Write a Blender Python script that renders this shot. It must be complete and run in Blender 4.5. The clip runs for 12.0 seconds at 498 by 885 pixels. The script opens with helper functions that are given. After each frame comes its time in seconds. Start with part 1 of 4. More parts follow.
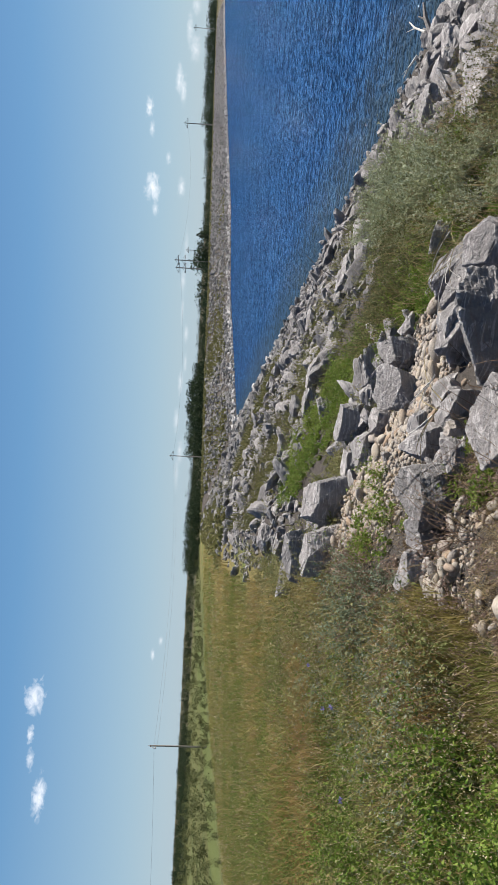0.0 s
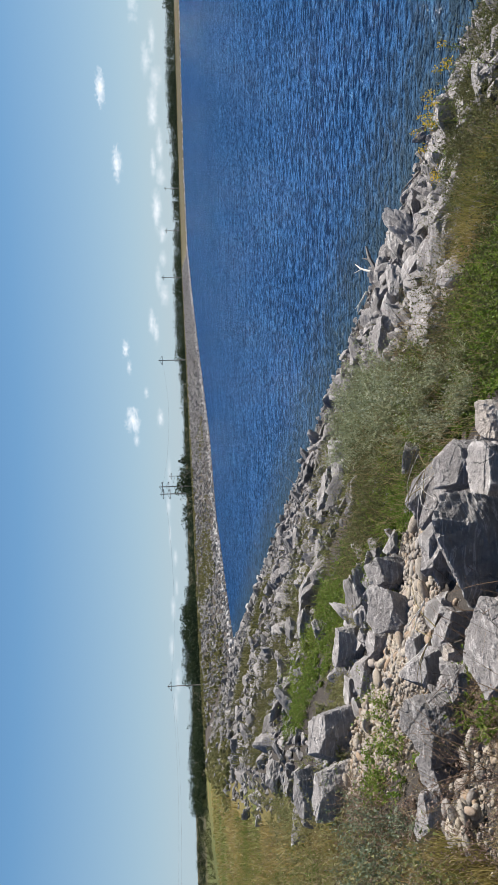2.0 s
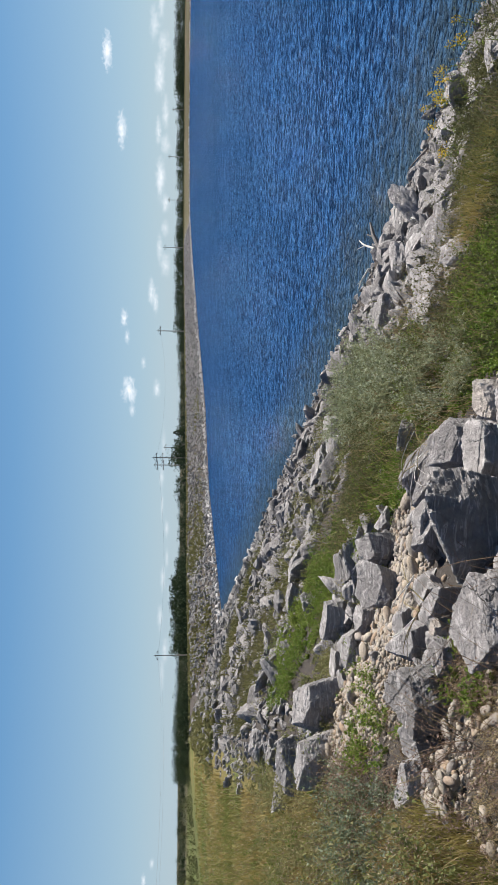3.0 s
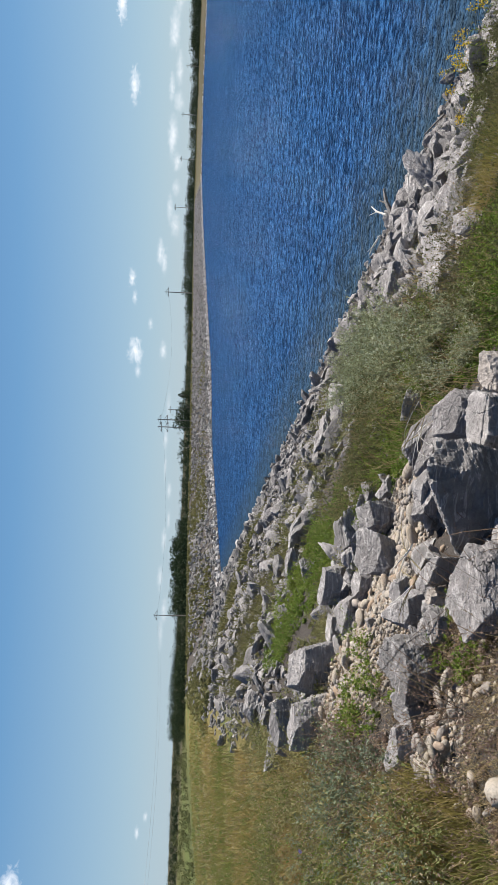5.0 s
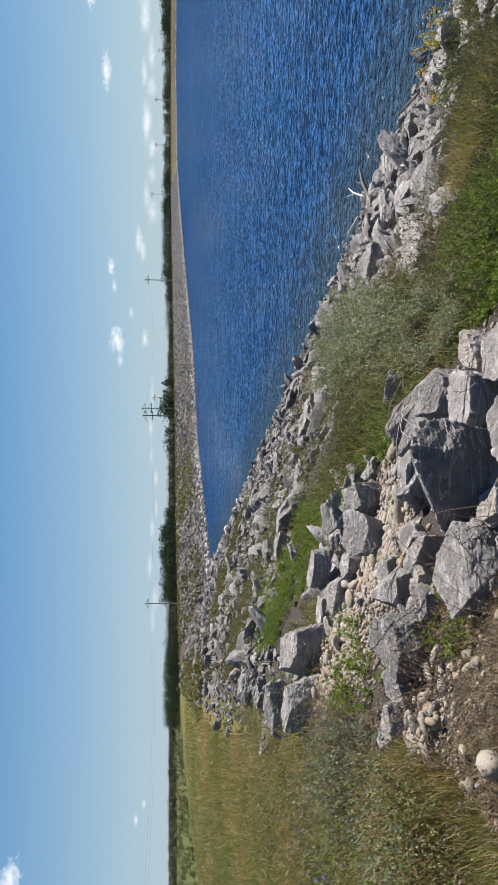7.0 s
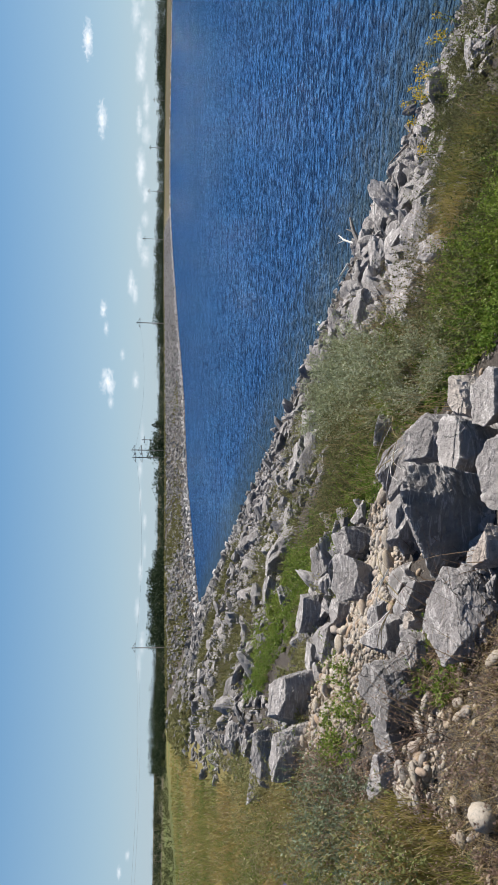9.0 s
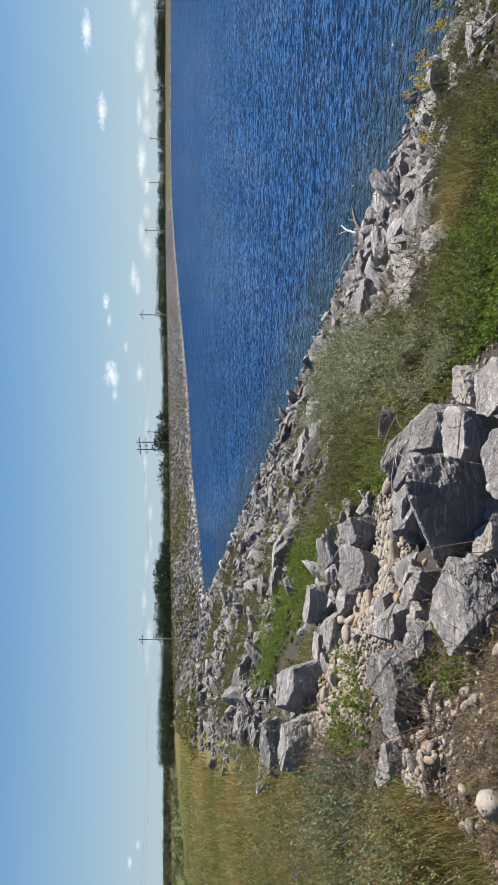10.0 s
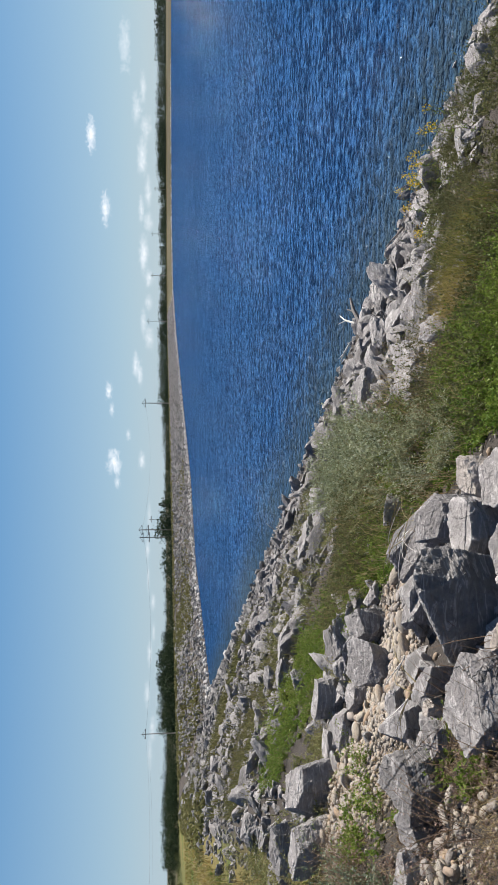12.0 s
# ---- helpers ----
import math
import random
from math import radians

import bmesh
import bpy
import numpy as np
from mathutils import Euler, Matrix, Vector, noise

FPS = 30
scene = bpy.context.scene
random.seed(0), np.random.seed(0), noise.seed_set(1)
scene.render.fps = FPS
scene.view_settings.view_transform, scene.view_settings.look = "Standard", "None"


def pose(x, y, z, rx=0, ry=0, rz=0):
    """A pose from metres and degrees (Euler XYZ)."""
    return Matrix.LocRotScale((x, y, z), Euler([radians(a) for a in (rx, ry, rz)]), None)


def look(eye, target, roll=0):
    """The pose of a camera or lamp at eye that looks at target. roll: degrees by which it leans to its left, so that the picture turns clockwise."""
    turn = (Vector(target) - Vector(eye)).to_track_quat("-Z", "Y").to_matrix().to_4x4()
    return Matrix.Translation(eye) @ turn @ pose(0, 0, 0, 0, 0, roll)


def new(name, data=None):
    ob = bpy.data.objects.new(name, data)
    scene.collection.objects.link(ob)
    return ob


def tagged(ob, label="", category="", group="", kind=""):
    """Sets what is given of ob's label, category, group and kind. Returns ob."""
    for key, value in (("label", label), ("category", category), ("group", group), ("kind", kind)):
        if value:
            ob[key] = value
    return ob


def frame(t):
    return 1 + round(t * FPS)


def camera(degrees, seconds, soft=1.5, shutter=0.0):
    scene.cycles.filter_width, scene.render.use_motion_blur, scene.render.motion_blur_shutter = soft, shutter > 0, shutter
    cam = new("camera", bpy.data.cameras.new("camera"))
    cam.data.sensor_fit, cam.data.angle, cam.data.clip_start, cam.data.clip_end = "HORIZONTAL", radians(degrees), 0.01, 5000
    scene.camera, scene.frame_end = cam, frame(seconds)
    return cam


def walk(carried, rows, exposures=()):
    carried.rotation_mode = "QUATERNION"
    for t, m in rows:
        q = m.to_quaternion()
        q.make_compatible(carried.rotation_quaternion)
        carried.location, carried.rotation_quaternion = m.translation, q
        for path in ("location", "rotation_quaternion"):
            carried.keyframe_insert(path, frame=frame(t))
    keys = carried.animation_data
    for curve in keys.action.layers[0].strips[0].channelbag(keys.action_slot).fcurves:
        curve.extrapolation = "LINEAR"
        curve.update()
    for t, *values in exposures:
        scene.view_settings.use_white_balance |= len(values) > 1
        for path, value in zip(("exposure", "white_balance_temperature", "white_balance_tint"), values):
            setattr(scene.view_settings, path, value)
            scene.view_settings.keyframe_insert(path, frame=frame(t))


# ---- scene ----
cam = camera(33.28, 12.0, soft=0.5)


def view(x, y, z, yaw, pitch, roll):
    """The camera lies on its side: the world's up is the picture's left. yaw to the left, pitch up."""
    a, b = radians(yaw), radians(pitch)
    return look((x, y, z), (x - math.sin(a) * math.cos(b), y + math.cos(a) * math.cos(b), z + math.sin(b)), roll - 90)


PATH = [
    (0.0, view(-0.164, 0.075, 1.673, 11.89, -3.85, 2.83)),
    (0.5, view(-0.099, 0.040, 1.679, 11.30, -4.12, 2.54)),
    (1.0, view(-0.010, 0.050, 1.669, 3.44, -3.92, 2.24)),
    (1.5, view(0.019, 0.057, 1.656, -2.10, -4.08, 1.53)),
    (2.0, view(0.011, 0.062, 1.641, -3.00, -4.44, -1.64)),
    (2.5, view(-0.008, 0.058, 1.645, -2.53, -4.76, -1.16)),
    (3.0, view(-0.023, 0.038, 1.657, -1.23, -4.77, 0.46)),
    (5.0, view(-0.024, 0.027, 1.653, 1.21, -4.53, 2.12)),
    (5.5, view(-0.031, 0.020, 1.640, 1.62, -4.59, 2.12)),
    (6.0, view(-0.014, 0.009, 1.645, 2.05, -6.28, 1.03)),
    (6.5, view(-0.021, 0.005, 1.643, 2.17, -6.17, 0.27)),
    (7.0, view(-0.020, 0.003, 1.649, 2.19, -5.55, 0.08)),
    (9.0, view(-0.017, 0.016, 1.648, -0.77, -6.23, 0.87)),
    (9.5, view(-0.010, -0.015, 1.660, -0.52, -6.09, 0.47)),
    (10.0, view(-0.002, -0.010, 1.657, -0.13, -5.92, 0.08)),
    (10.5, view(0.000, -0.000, 1.650, 0.00, -5.82, -0.40)),
    (11.0, view(-0.002, 0.005, 1.661, 0.05, -5.82, -0.51)),
    (11.5, view(-0.003, 0.007, 1.662, 0.07, -5.77, -0.55)),
    (12.0, view(0.054, 0.007, 1.667, -6.05, -5.76, -0.17)),
]
walk(cam, PATH)

# ---- sky, sun ----
SUN_ELEVATION, SUN_AZIMUTH = 50.0, 56.0      # azimuth clockwise from +y
world = bpy.data.worlds.new("sky")
scene.world = world
world.use_nodes = True
wn = world.node_tree
sky = wn.nodes.new("ShaderNodeTexSky")
sky.sky_type, sky.sun_disc = "NISHITA", False
sky.sun_elevation, sky.sun_rotation = radians(SUN_ELEVATION), radians(SUN_AZIMUTH)
sky.air_density, sky.dust_density, sky.ozone_density = 1.0, 0.2, 2.0
# clear summer air: paler towards the horizon, deep blue overhead
wc, ws, wr, wm = [wn.nodes.new("ShaderNode" + k) for k in ("TexCoord", "SeparateXYZ", "ValToRGB", "Mix")]
wn.links.new(wc.outputs["Generated"], ws.inputs[0]), wn.links.new(ws.outputs[2], wr.inputs[0])
for k, (p, c) in enumerate(((0.0, (4.6, 6.3, 7.6)), (0.05, (3.7, 5.7, 7.5)), (0.19, (1.5, 3.7, 6.7)), (0.32, (0.8, 2.3, 5.3)), (0.6, (0.3, 1.1, 3.2)), (1.0, (0.15, 0.6, 2.0)))):
    if k > 1:
        wr.color_ramp.elements.new(p)
    wr.color_ramp.elements[k].position = p
    wr.color_ramp.elements[k].color = (*[v / 8 for v in c], 1)
wx = wn.nodes.new("ShaderNodeVectorMath")
wx.operation = "SCALE"
wx.inputs["Scale"].default_value = 8.0
wn.links.new(wr.outputs[0], wx.inputs[0])
wm.data_type, wm.inputs[0].default_value = "RGBA", 0.8
wn.links.new(sky.outputs[0], wm.inputs[6]), wn.links.new(wx.outputs[0], wm.inputs[7])
wn.links.new(wm.outputs[2], wn.nodes["Background"].inputs["Color"])
wn.nodes["Background"].inputs["Strength"].default_value = 0.045
sun = new("sun", bpy.data.lights.new("sun", "SUN"))
sun.data.energy, sun.data.angle, sun.data.color = 5.0, radians(0.53), (1.0, 0.95, 0.885)
_a, _e = radians(SUN_AZIMUTH), radians(SUN_ELEVATION)
sun.matrix_world = look((math.sin(_a) * math.cos(_e) * 50, math.cos(_a) * math.cos(_e) * 50, math.sin(_e) * 50), (0, 0, 0))
scene.view_settings.exposure = 1.055


# ---- materials ----
THETA = radians(17.5)
CT, ST = math.cos(THETA), math.sin(THETA)
WATER_Z = -3.0


class Nodes:
    """A small writer of node materials."""

    def __init__(self, name, rough=0.8, spec=0.3):
        self.mat = bpy.data.materials.new(name)
        self.mat.use_nodes = True
        self.t = self.mat.node_tree
        self.b = self.t.nodes["Principled BSDF"]
        self.b.inputs["Roughness"].default_value = rough
        self.b.inputs["Specular IOR Level"].default_value = spec
        self.pos = self.add("ShaderNodeTexCoord").outputs["Object"]

    def add(self, kind):
        return self.t.nodes.new(kind)

    def put(self, value, socket):
        if isinstance(value, bpy.types.NodeSocket):
            self.t.links.new(value, socket)
        else:
            socket.default_value = value

    def world_pos(self):
        self.pos = self.add("ShaderNodeNewGeometry").outputs["Position"]
        return self

    def noise(self, scale, detail=4.0, rough=0.6, vector=None, distortion=0.0):
        n = self.add("ShaderNodeTexNoise")
        self.put(vector or self.pos, n.inputs["Vector"])
        n.inputs["Scale"].default_value, n.inputs["Detail"].default_value = scale, detail
        n.inputs["Roughness"].default_value, n.inputs["Distortion"].default_value = rough, distortion
        return n.outputs["Fac"]

    def ramp(self, fac, stops):
        r = self.add("ShaderNodeValToRGB")
        self.put(fac, r.inputs[0])
        e = r.color_ramp.elements
        while len(e) < len(stops):
            e.new(0.5)
        for k, (p, c) in enumerate(stops):
            e[k].position, e[k].color = p, (*c, 1) if isinstance(c, tuple) else (c, c, c, 1)
        return r.outputs[0]

    def mix(self, fac, a, b, how="MIX"):
        m = self.add("ShaderNodeMix")
        m.data_type, m.blend_type = "RGBA", how
        self.put(fac, m.inputs[0])
        for v, k in ((a, 6), (b, 7)):
            self.put((*v, 1) if isinstance(v, tuple) else v, m.inputs[k])
        return m.outputs[2]

    def math(self, op, a, b=0.0):
        m = self.add("ShaderNodeMath")
        m.operation = op
        self.put(a, m.inputs[0]), self.put(b, m.inputs[1])
        return m.outputs[0]

    def scaled(self, v, rz=0.0):
        m = self.add("ShaderNodeMapping")
        self.put(self.pos, m.inputs["Vector"])
        m.inputs["Scale"].default_value, m.inputs["Rotation"].default_value = v, (0, 0, rz)
        return m.outputs[0]

    def bump(self, height, strength, distance):
        b = self.add("ShaderNodeBump")
        b.inputs["Strength"].default_value, b.inputs["Distance"].default_value = strength, distance
        self.put(height, b.inputs["Height"])
        self.t.links.new(b.outputs[0], self.b.inputs["Normal"])
        return self

    def done(self, colour):
        self.put((*colour, 1) if isinstance(colour, tuple) else colour, self.b.inputs["Base Color"])
        return self.mat


def random_of(w, kind):
    if kind == "object":
        return w.add("ShaderNodeObjectInfo").outputs["Random"]
    return w.add("ShaderNodeNewGeometry").outputs["Random Per Island"]


def rock_material(name, tones, kind, size=1.0, pale=0.5, cracked=1.0):
    """Broken limestone: even grey faces with bedding streaks, fine pits, hairline cracks and scuffed pale edges."""
    w = Nodes(name, 0.82, 0.3)
    tone = w.ramp(random_of(w, kind), [(k / (len(tones) - 1), c) for k, c in enumerate(tones)])
    worn = w.add("ShaderNodeNewGeometry").outputs["Pointiness"]
    w.world_pos()
    big, mid, fine = w.noise(3.0 / size, 5, 0.6, distortion=0.4), w.noise(17 / size, 6, 0.7), w.noise(70 / size, 4, 0.7)
    bed = w.noise(5.0 / size, 5, 0.65, w.scaled((0.9, 0.7, 6.0), 0.6), 0.9)
    joint = w.add("ShaderNodeTexVoronoi")
    joint.feature = "DISTANCE_TO_EDGE"
    bent = w.add("ShaderNodeVectorMath")
    bent.operation = "MULTIPLY_ADD"
    soft = w.add("ShaderNodeTexNoise")
    soft.inputs["Scale"].default_value, soft.inputs["Detail"].default_value = 3.0 / size, 4.0
    w.put(w.pos, soft.inputs["Vector"]), w.put(soft.outputs["Color"], bent.inputs[0])
    bent.inputs[1].default_value = (0.5 * size,) * 3
    w.put(w.scaled((1.0, 0.55, 1.5), 0.5), bent.inputs[2]), w.put(bent.outputs[0], joint.inputs["Vector"])
    joint.inputs["Scale"].default_value = 2.3 / size
    light = w.mix(0.5, tone, (0.425, 0.404, 0.391))
    c = w.mix(w.ramp(big, [(0.4, 0.0), (0.65, 0.45)]), tone, light)
    c = w.mix(w.ramp(bed, [(0.36, 0.5), (0.5, 0.0)]), c, w.mix(0.6, c, (0.09, 0.085, 0.082)))
    c = w.mix(w.ramp(bed, [(0.55, 0.0), (0.6, pale * 0.6), (0.66, 0.0)]), c, (0.6, 0.57, 0.55))
    c = w.mix(w.ramp(mid, [(0.36, 0.6), (0.48, 0.0)]), c, w.mix(0.65, c, (0.07, 0.066, 0.063)))
    c = w.mix(w.ramp(mid, [(0.58, 0.0), (0.7, 0.4)]), c, light)
    c = w.mix(w.ramp(worn, [(0.52, 0.0), (0.6, 0.55 * pale)]), c, (0.64, 0.61, 0.59))
    where = w.ramp(w.noise(1.7 / size, 3, 0.6), [(0.5, 0.0), (0.6, 0.8 * cracked)])
    split = w.math("MULTIPLY", w.ramp(joint.outputs["Distance"], [(0.0, 1.0), (0.012, 0.0)]), where)
    c = w.mix(split, c, (0.045, 0.043, 0.041))
    h = w.math("ADD", w.math("MULTIPLY", mid, 0.6), w.math("ADD", w.math("MULTIPLY", fine, 0.22), w.math("MULTIPLY", bed, 0.5 * cracked)))
    h = w.math("SUBTRACT", h, w.math("MULTIPLY", split, 0.4))
    w.bump(h, 1.0, 0.045 * size)
    return w.done(c)


def leaf_material(name, tones, kind="island", rough=0.55, through_light=0.35, field=None):
    tones = [tuple(0.65 * v for v in c) for c in tones]
    w = Nodes(name, rough, 0.1)
    tone = w.ramp(random_of(w, kind), [(k / (len(tones) - 1), c) for k, c in enumerate(tones)])
    w.world_pos()
    c = w.mix(w.ramp(w.noise(0.7, 4), [(0.42, 0.0), (0.62, 0.8)]), tone, tones[0])
    c = w.mix(w.ramp(w.noise(0.35, 3), [(0.45, 0.0), (0.65, 0.6)]), c, tones[-1])
    if field:
        field = [tuple(0.8 * v for v in c) for c in field]
        c = w.mix(w.ramp(w.noise(0.2, 5, 0.6), [(0.44, 0.0), (0.54, 0.85)]), w.mix(0.55, c, field[0]), field[1])
        sep = w.add("ShaderNodeSeparateXYZ")
        w.put(w.pos, sep.inputs[0])
        s = w.math("ADD", w.math("MULTIPLY", sep.outputs[0], CT), w.math("MULTIPLY", sep.outputs[1], ST))
        lush = w.ramp(w.math("MULTIPLY", w.math("SUBTRACT", w.math("MULTIPLY", w.noise(0.3, 3), 6.0), s), 0.1), [(0.75, 0.0), (1.0, 0.55)])
        c = w.mix(lush, c, w.mix(0.35, c, (0.085, 0.15, 0.035)))
    tr = w.add("ShaderNodeBsdfTranslucent")
    w.put(c, tr.inputs["Color"])
    m = w.add("ShaderNodeMixShader")
    m.inputs[0].default_value = through_light
    w.t.links.new(w.b.outputs[0], m.inputs[1]), w.t.links.new(tr.outputs[0], m.inputs[2])
    w.t.links.new(m.outputs[0], w.t.nodes["Material Output"].inputs["Surface"])
    return w.done(c)


def plain_material(name, a, b, scale, rough=0.8, metal=0.0):
    w = Nodes(name, rough)
    w.b.inputs["Metallic"].default_value = metal
    n = w.noise(scale, 5, 0.65)
    return w.bump(n, 0.4, 0.01).done(w.mix(w.ramp(n, [(0.3, 0.0), (0.7, 1.0)]), a, b))


def ground_material():
    w = Nodes("ground_cover", 0.95, 0.1).world_pos()
    sep = w.add("ShaderNodeSeparateXYZ")
    w.put(w.pos, sep.inputs[0])
    s = w.math("ADD", w.math("MULTIPLY", sep.outputs[0], CT), w.math("MULTIPLY", sep.outputs[1], ST))
    fine, mid, wide = w.noise(38, 6, 0.7), w.noise(2.2, 5, 0.6), w.noise(0.05, 4, 0.6)
    # bank soil kept dark: shade of the deep gaps between stones painted in
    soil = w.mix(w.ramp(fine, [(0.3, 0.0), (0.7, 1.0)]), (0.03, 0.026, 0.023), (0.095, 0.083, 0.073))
    turf = w.mix(w.ramp(mid, [(0.35, 0.0), (0.65, 1.0)]), (0.096, 0.112, 0.032), (0.256, 0.2, 0.08))
    turf = w.mix(w.ramp(w.noise(0.2, 5, 0.6), [(0.44, 0.0), (0.54, 0.85)]), w.mix(0.5, turf, (0.064, 0.104, 0.024)), (0.192, 0.152, 0.06))
    turf = w.mix(w.ramp(fine, [(0.3, 0.6), (0.6, 0.0)]), turf, (0.04, 0.044, 0.016))
    meadow = w.mix(w.ramp(w.noise(0.22, 6, 0.7), [(0.35, 0.0), (0.65, 1.0)]), (0.055, 0.062, 0.02), (0.11, 0.105, 0.04))
    meadow = w.mix(w.ramp(wide, [(0.45, 0.0), (0.6, 0.7)]), meadow, (0.088, 0.104, 0.036))
    mown = w.ramp(w.math("MULTIPLY", w.math("ABSOLUTE", w.math("ADD", s, 45.0)), 0.1), [(0.5, 1.0), (0.7, 0.0)])
    meadow = w.mix(mown, meadow, (0.085, 0.1, 0.032))
    far = w.ramp(w.math("MULTIPLY", w.math("ADD", w.math("MULTIPLY", s, -1.0), w.math("MULTIPLY", mid, 6.0)), 0.04), [(0.25, 0.0), (0.5, 1.0)])
    beyond = w.ramp(w.math("MULTIPLY", sep.outputs[1], 0.001), [(0.43, 0.0), (0.46, 1.0)])
    grass = w.mix(w.math("MAXIMUM", far, beyond), turf, meadow)
    grass = w.mix(w.math("MULTIPLY", beyond, 0.85), grass, (0.068, 0.0576, 0.036))
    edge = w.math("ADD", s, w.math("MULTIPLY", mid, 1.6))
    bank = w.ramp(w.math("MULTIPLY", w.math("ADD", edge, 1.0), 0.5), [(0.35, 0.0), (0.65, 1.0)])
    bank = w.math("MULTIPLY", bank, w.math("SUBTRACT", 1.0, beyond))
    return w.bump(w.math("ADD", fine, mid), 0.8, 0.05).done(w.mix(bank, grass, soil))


def water_material():
    w = Nodes("lake_water", 0.5, 0.0).world_pos()
    parts = [(4.0, 0.53, (0.7, 1.05, 1)), (10.5, 0.22, (0.75, 1.1, 1)), (1.5, 0.26, (0.5, 1.2, 1)), (0.35, 0.05, (0.4, 1.4, 1))]
    wave = None
    for scale, weight, stretch in parts:
        n = w.math("MULTIPLY", w.noise(scale, 2, 0.55, w.scaled(stretch, 0.2), 0.35), weight / 1.03)
        wave = n if wave is None else w.math("ADD", wave, n)
    w.bump(wave, 1.0, 0.8)
    broad = w.ramp(w.noise(0.02, 4, 0.6, w.scaled((0.5, 1.6, 1))), [(0.35, 0.0), (0.65, 1.0)])
    # blue that the sky's reflection would give, painted into the diffuse base
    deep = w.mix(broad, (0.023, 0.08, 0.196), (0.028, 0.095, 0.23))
    # ripple light and dark painted too: the colour follows the wave height
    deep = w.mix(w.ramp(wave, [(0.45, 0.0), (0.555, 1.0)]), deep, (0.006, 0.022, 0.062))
    sep = w.add("ShaderNodeSeparateXYZ")
    w.put(w.pos, sep.inputs[0])
    s = w.math("ADD", w.math("MULTIPLY", sep.outputs[0], CT), w.math("MULTIPLY", sep.outputs[1], ST))
    shallow = w.ramp(w.math("MULTIPLY", w.math("SUBTRACT", s, 10.0), 0.2), [(0.0, 0.75), (1.0, 0.0)])
    gloss, mixer = w.add("ShaderNodeBsdfGlossy"), w.add("ShaderNodeMixShader")
    gloss.inputs["Roughness"].default_value, mixer.inputs[0].default_value = 0.1, 0.036
    w.t.links.new(w.b.inputs["Normal"].links[0].from_socket, gloss.inputs["Normal"])
    w.t.links.new(w.b.outputs[0], mixer.inputs[1]), w.t.links.new(gloss.outputs[0], mixer.inputs[2])
    w.t.links.new(mixer.outputs[0], w.t.nodes["Material Output"].inputs["Surface"])
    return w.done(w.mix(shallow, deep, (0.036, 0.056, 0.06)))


GREY_TONES = [(0.13, 0.121, 0.117), (0.233, 0.216, 0.209), (0.175, 0.162, 0.157), (0.279, 0.259, 0.249)]
BANK_TONES = [(0.0721, 0.0675, 0.0642), (0.19, 0.175, 0.167), (0.118, 0.108, 0.104), (0.249, 0.229, 0.218)]
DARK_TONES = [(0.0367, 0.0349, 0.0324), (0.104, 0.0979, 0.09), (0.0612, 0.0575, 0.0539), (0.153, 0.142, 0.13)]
COBBLE_TONES = [(0.216, 0.166, 0.108), (0.289, 0.246, 0.187), (0.166, 0.141, 0.119), (0.325, 0.275, 0.202), (0.231, 0.144, 0.0722), (0.246, 0.224, 0.202)]
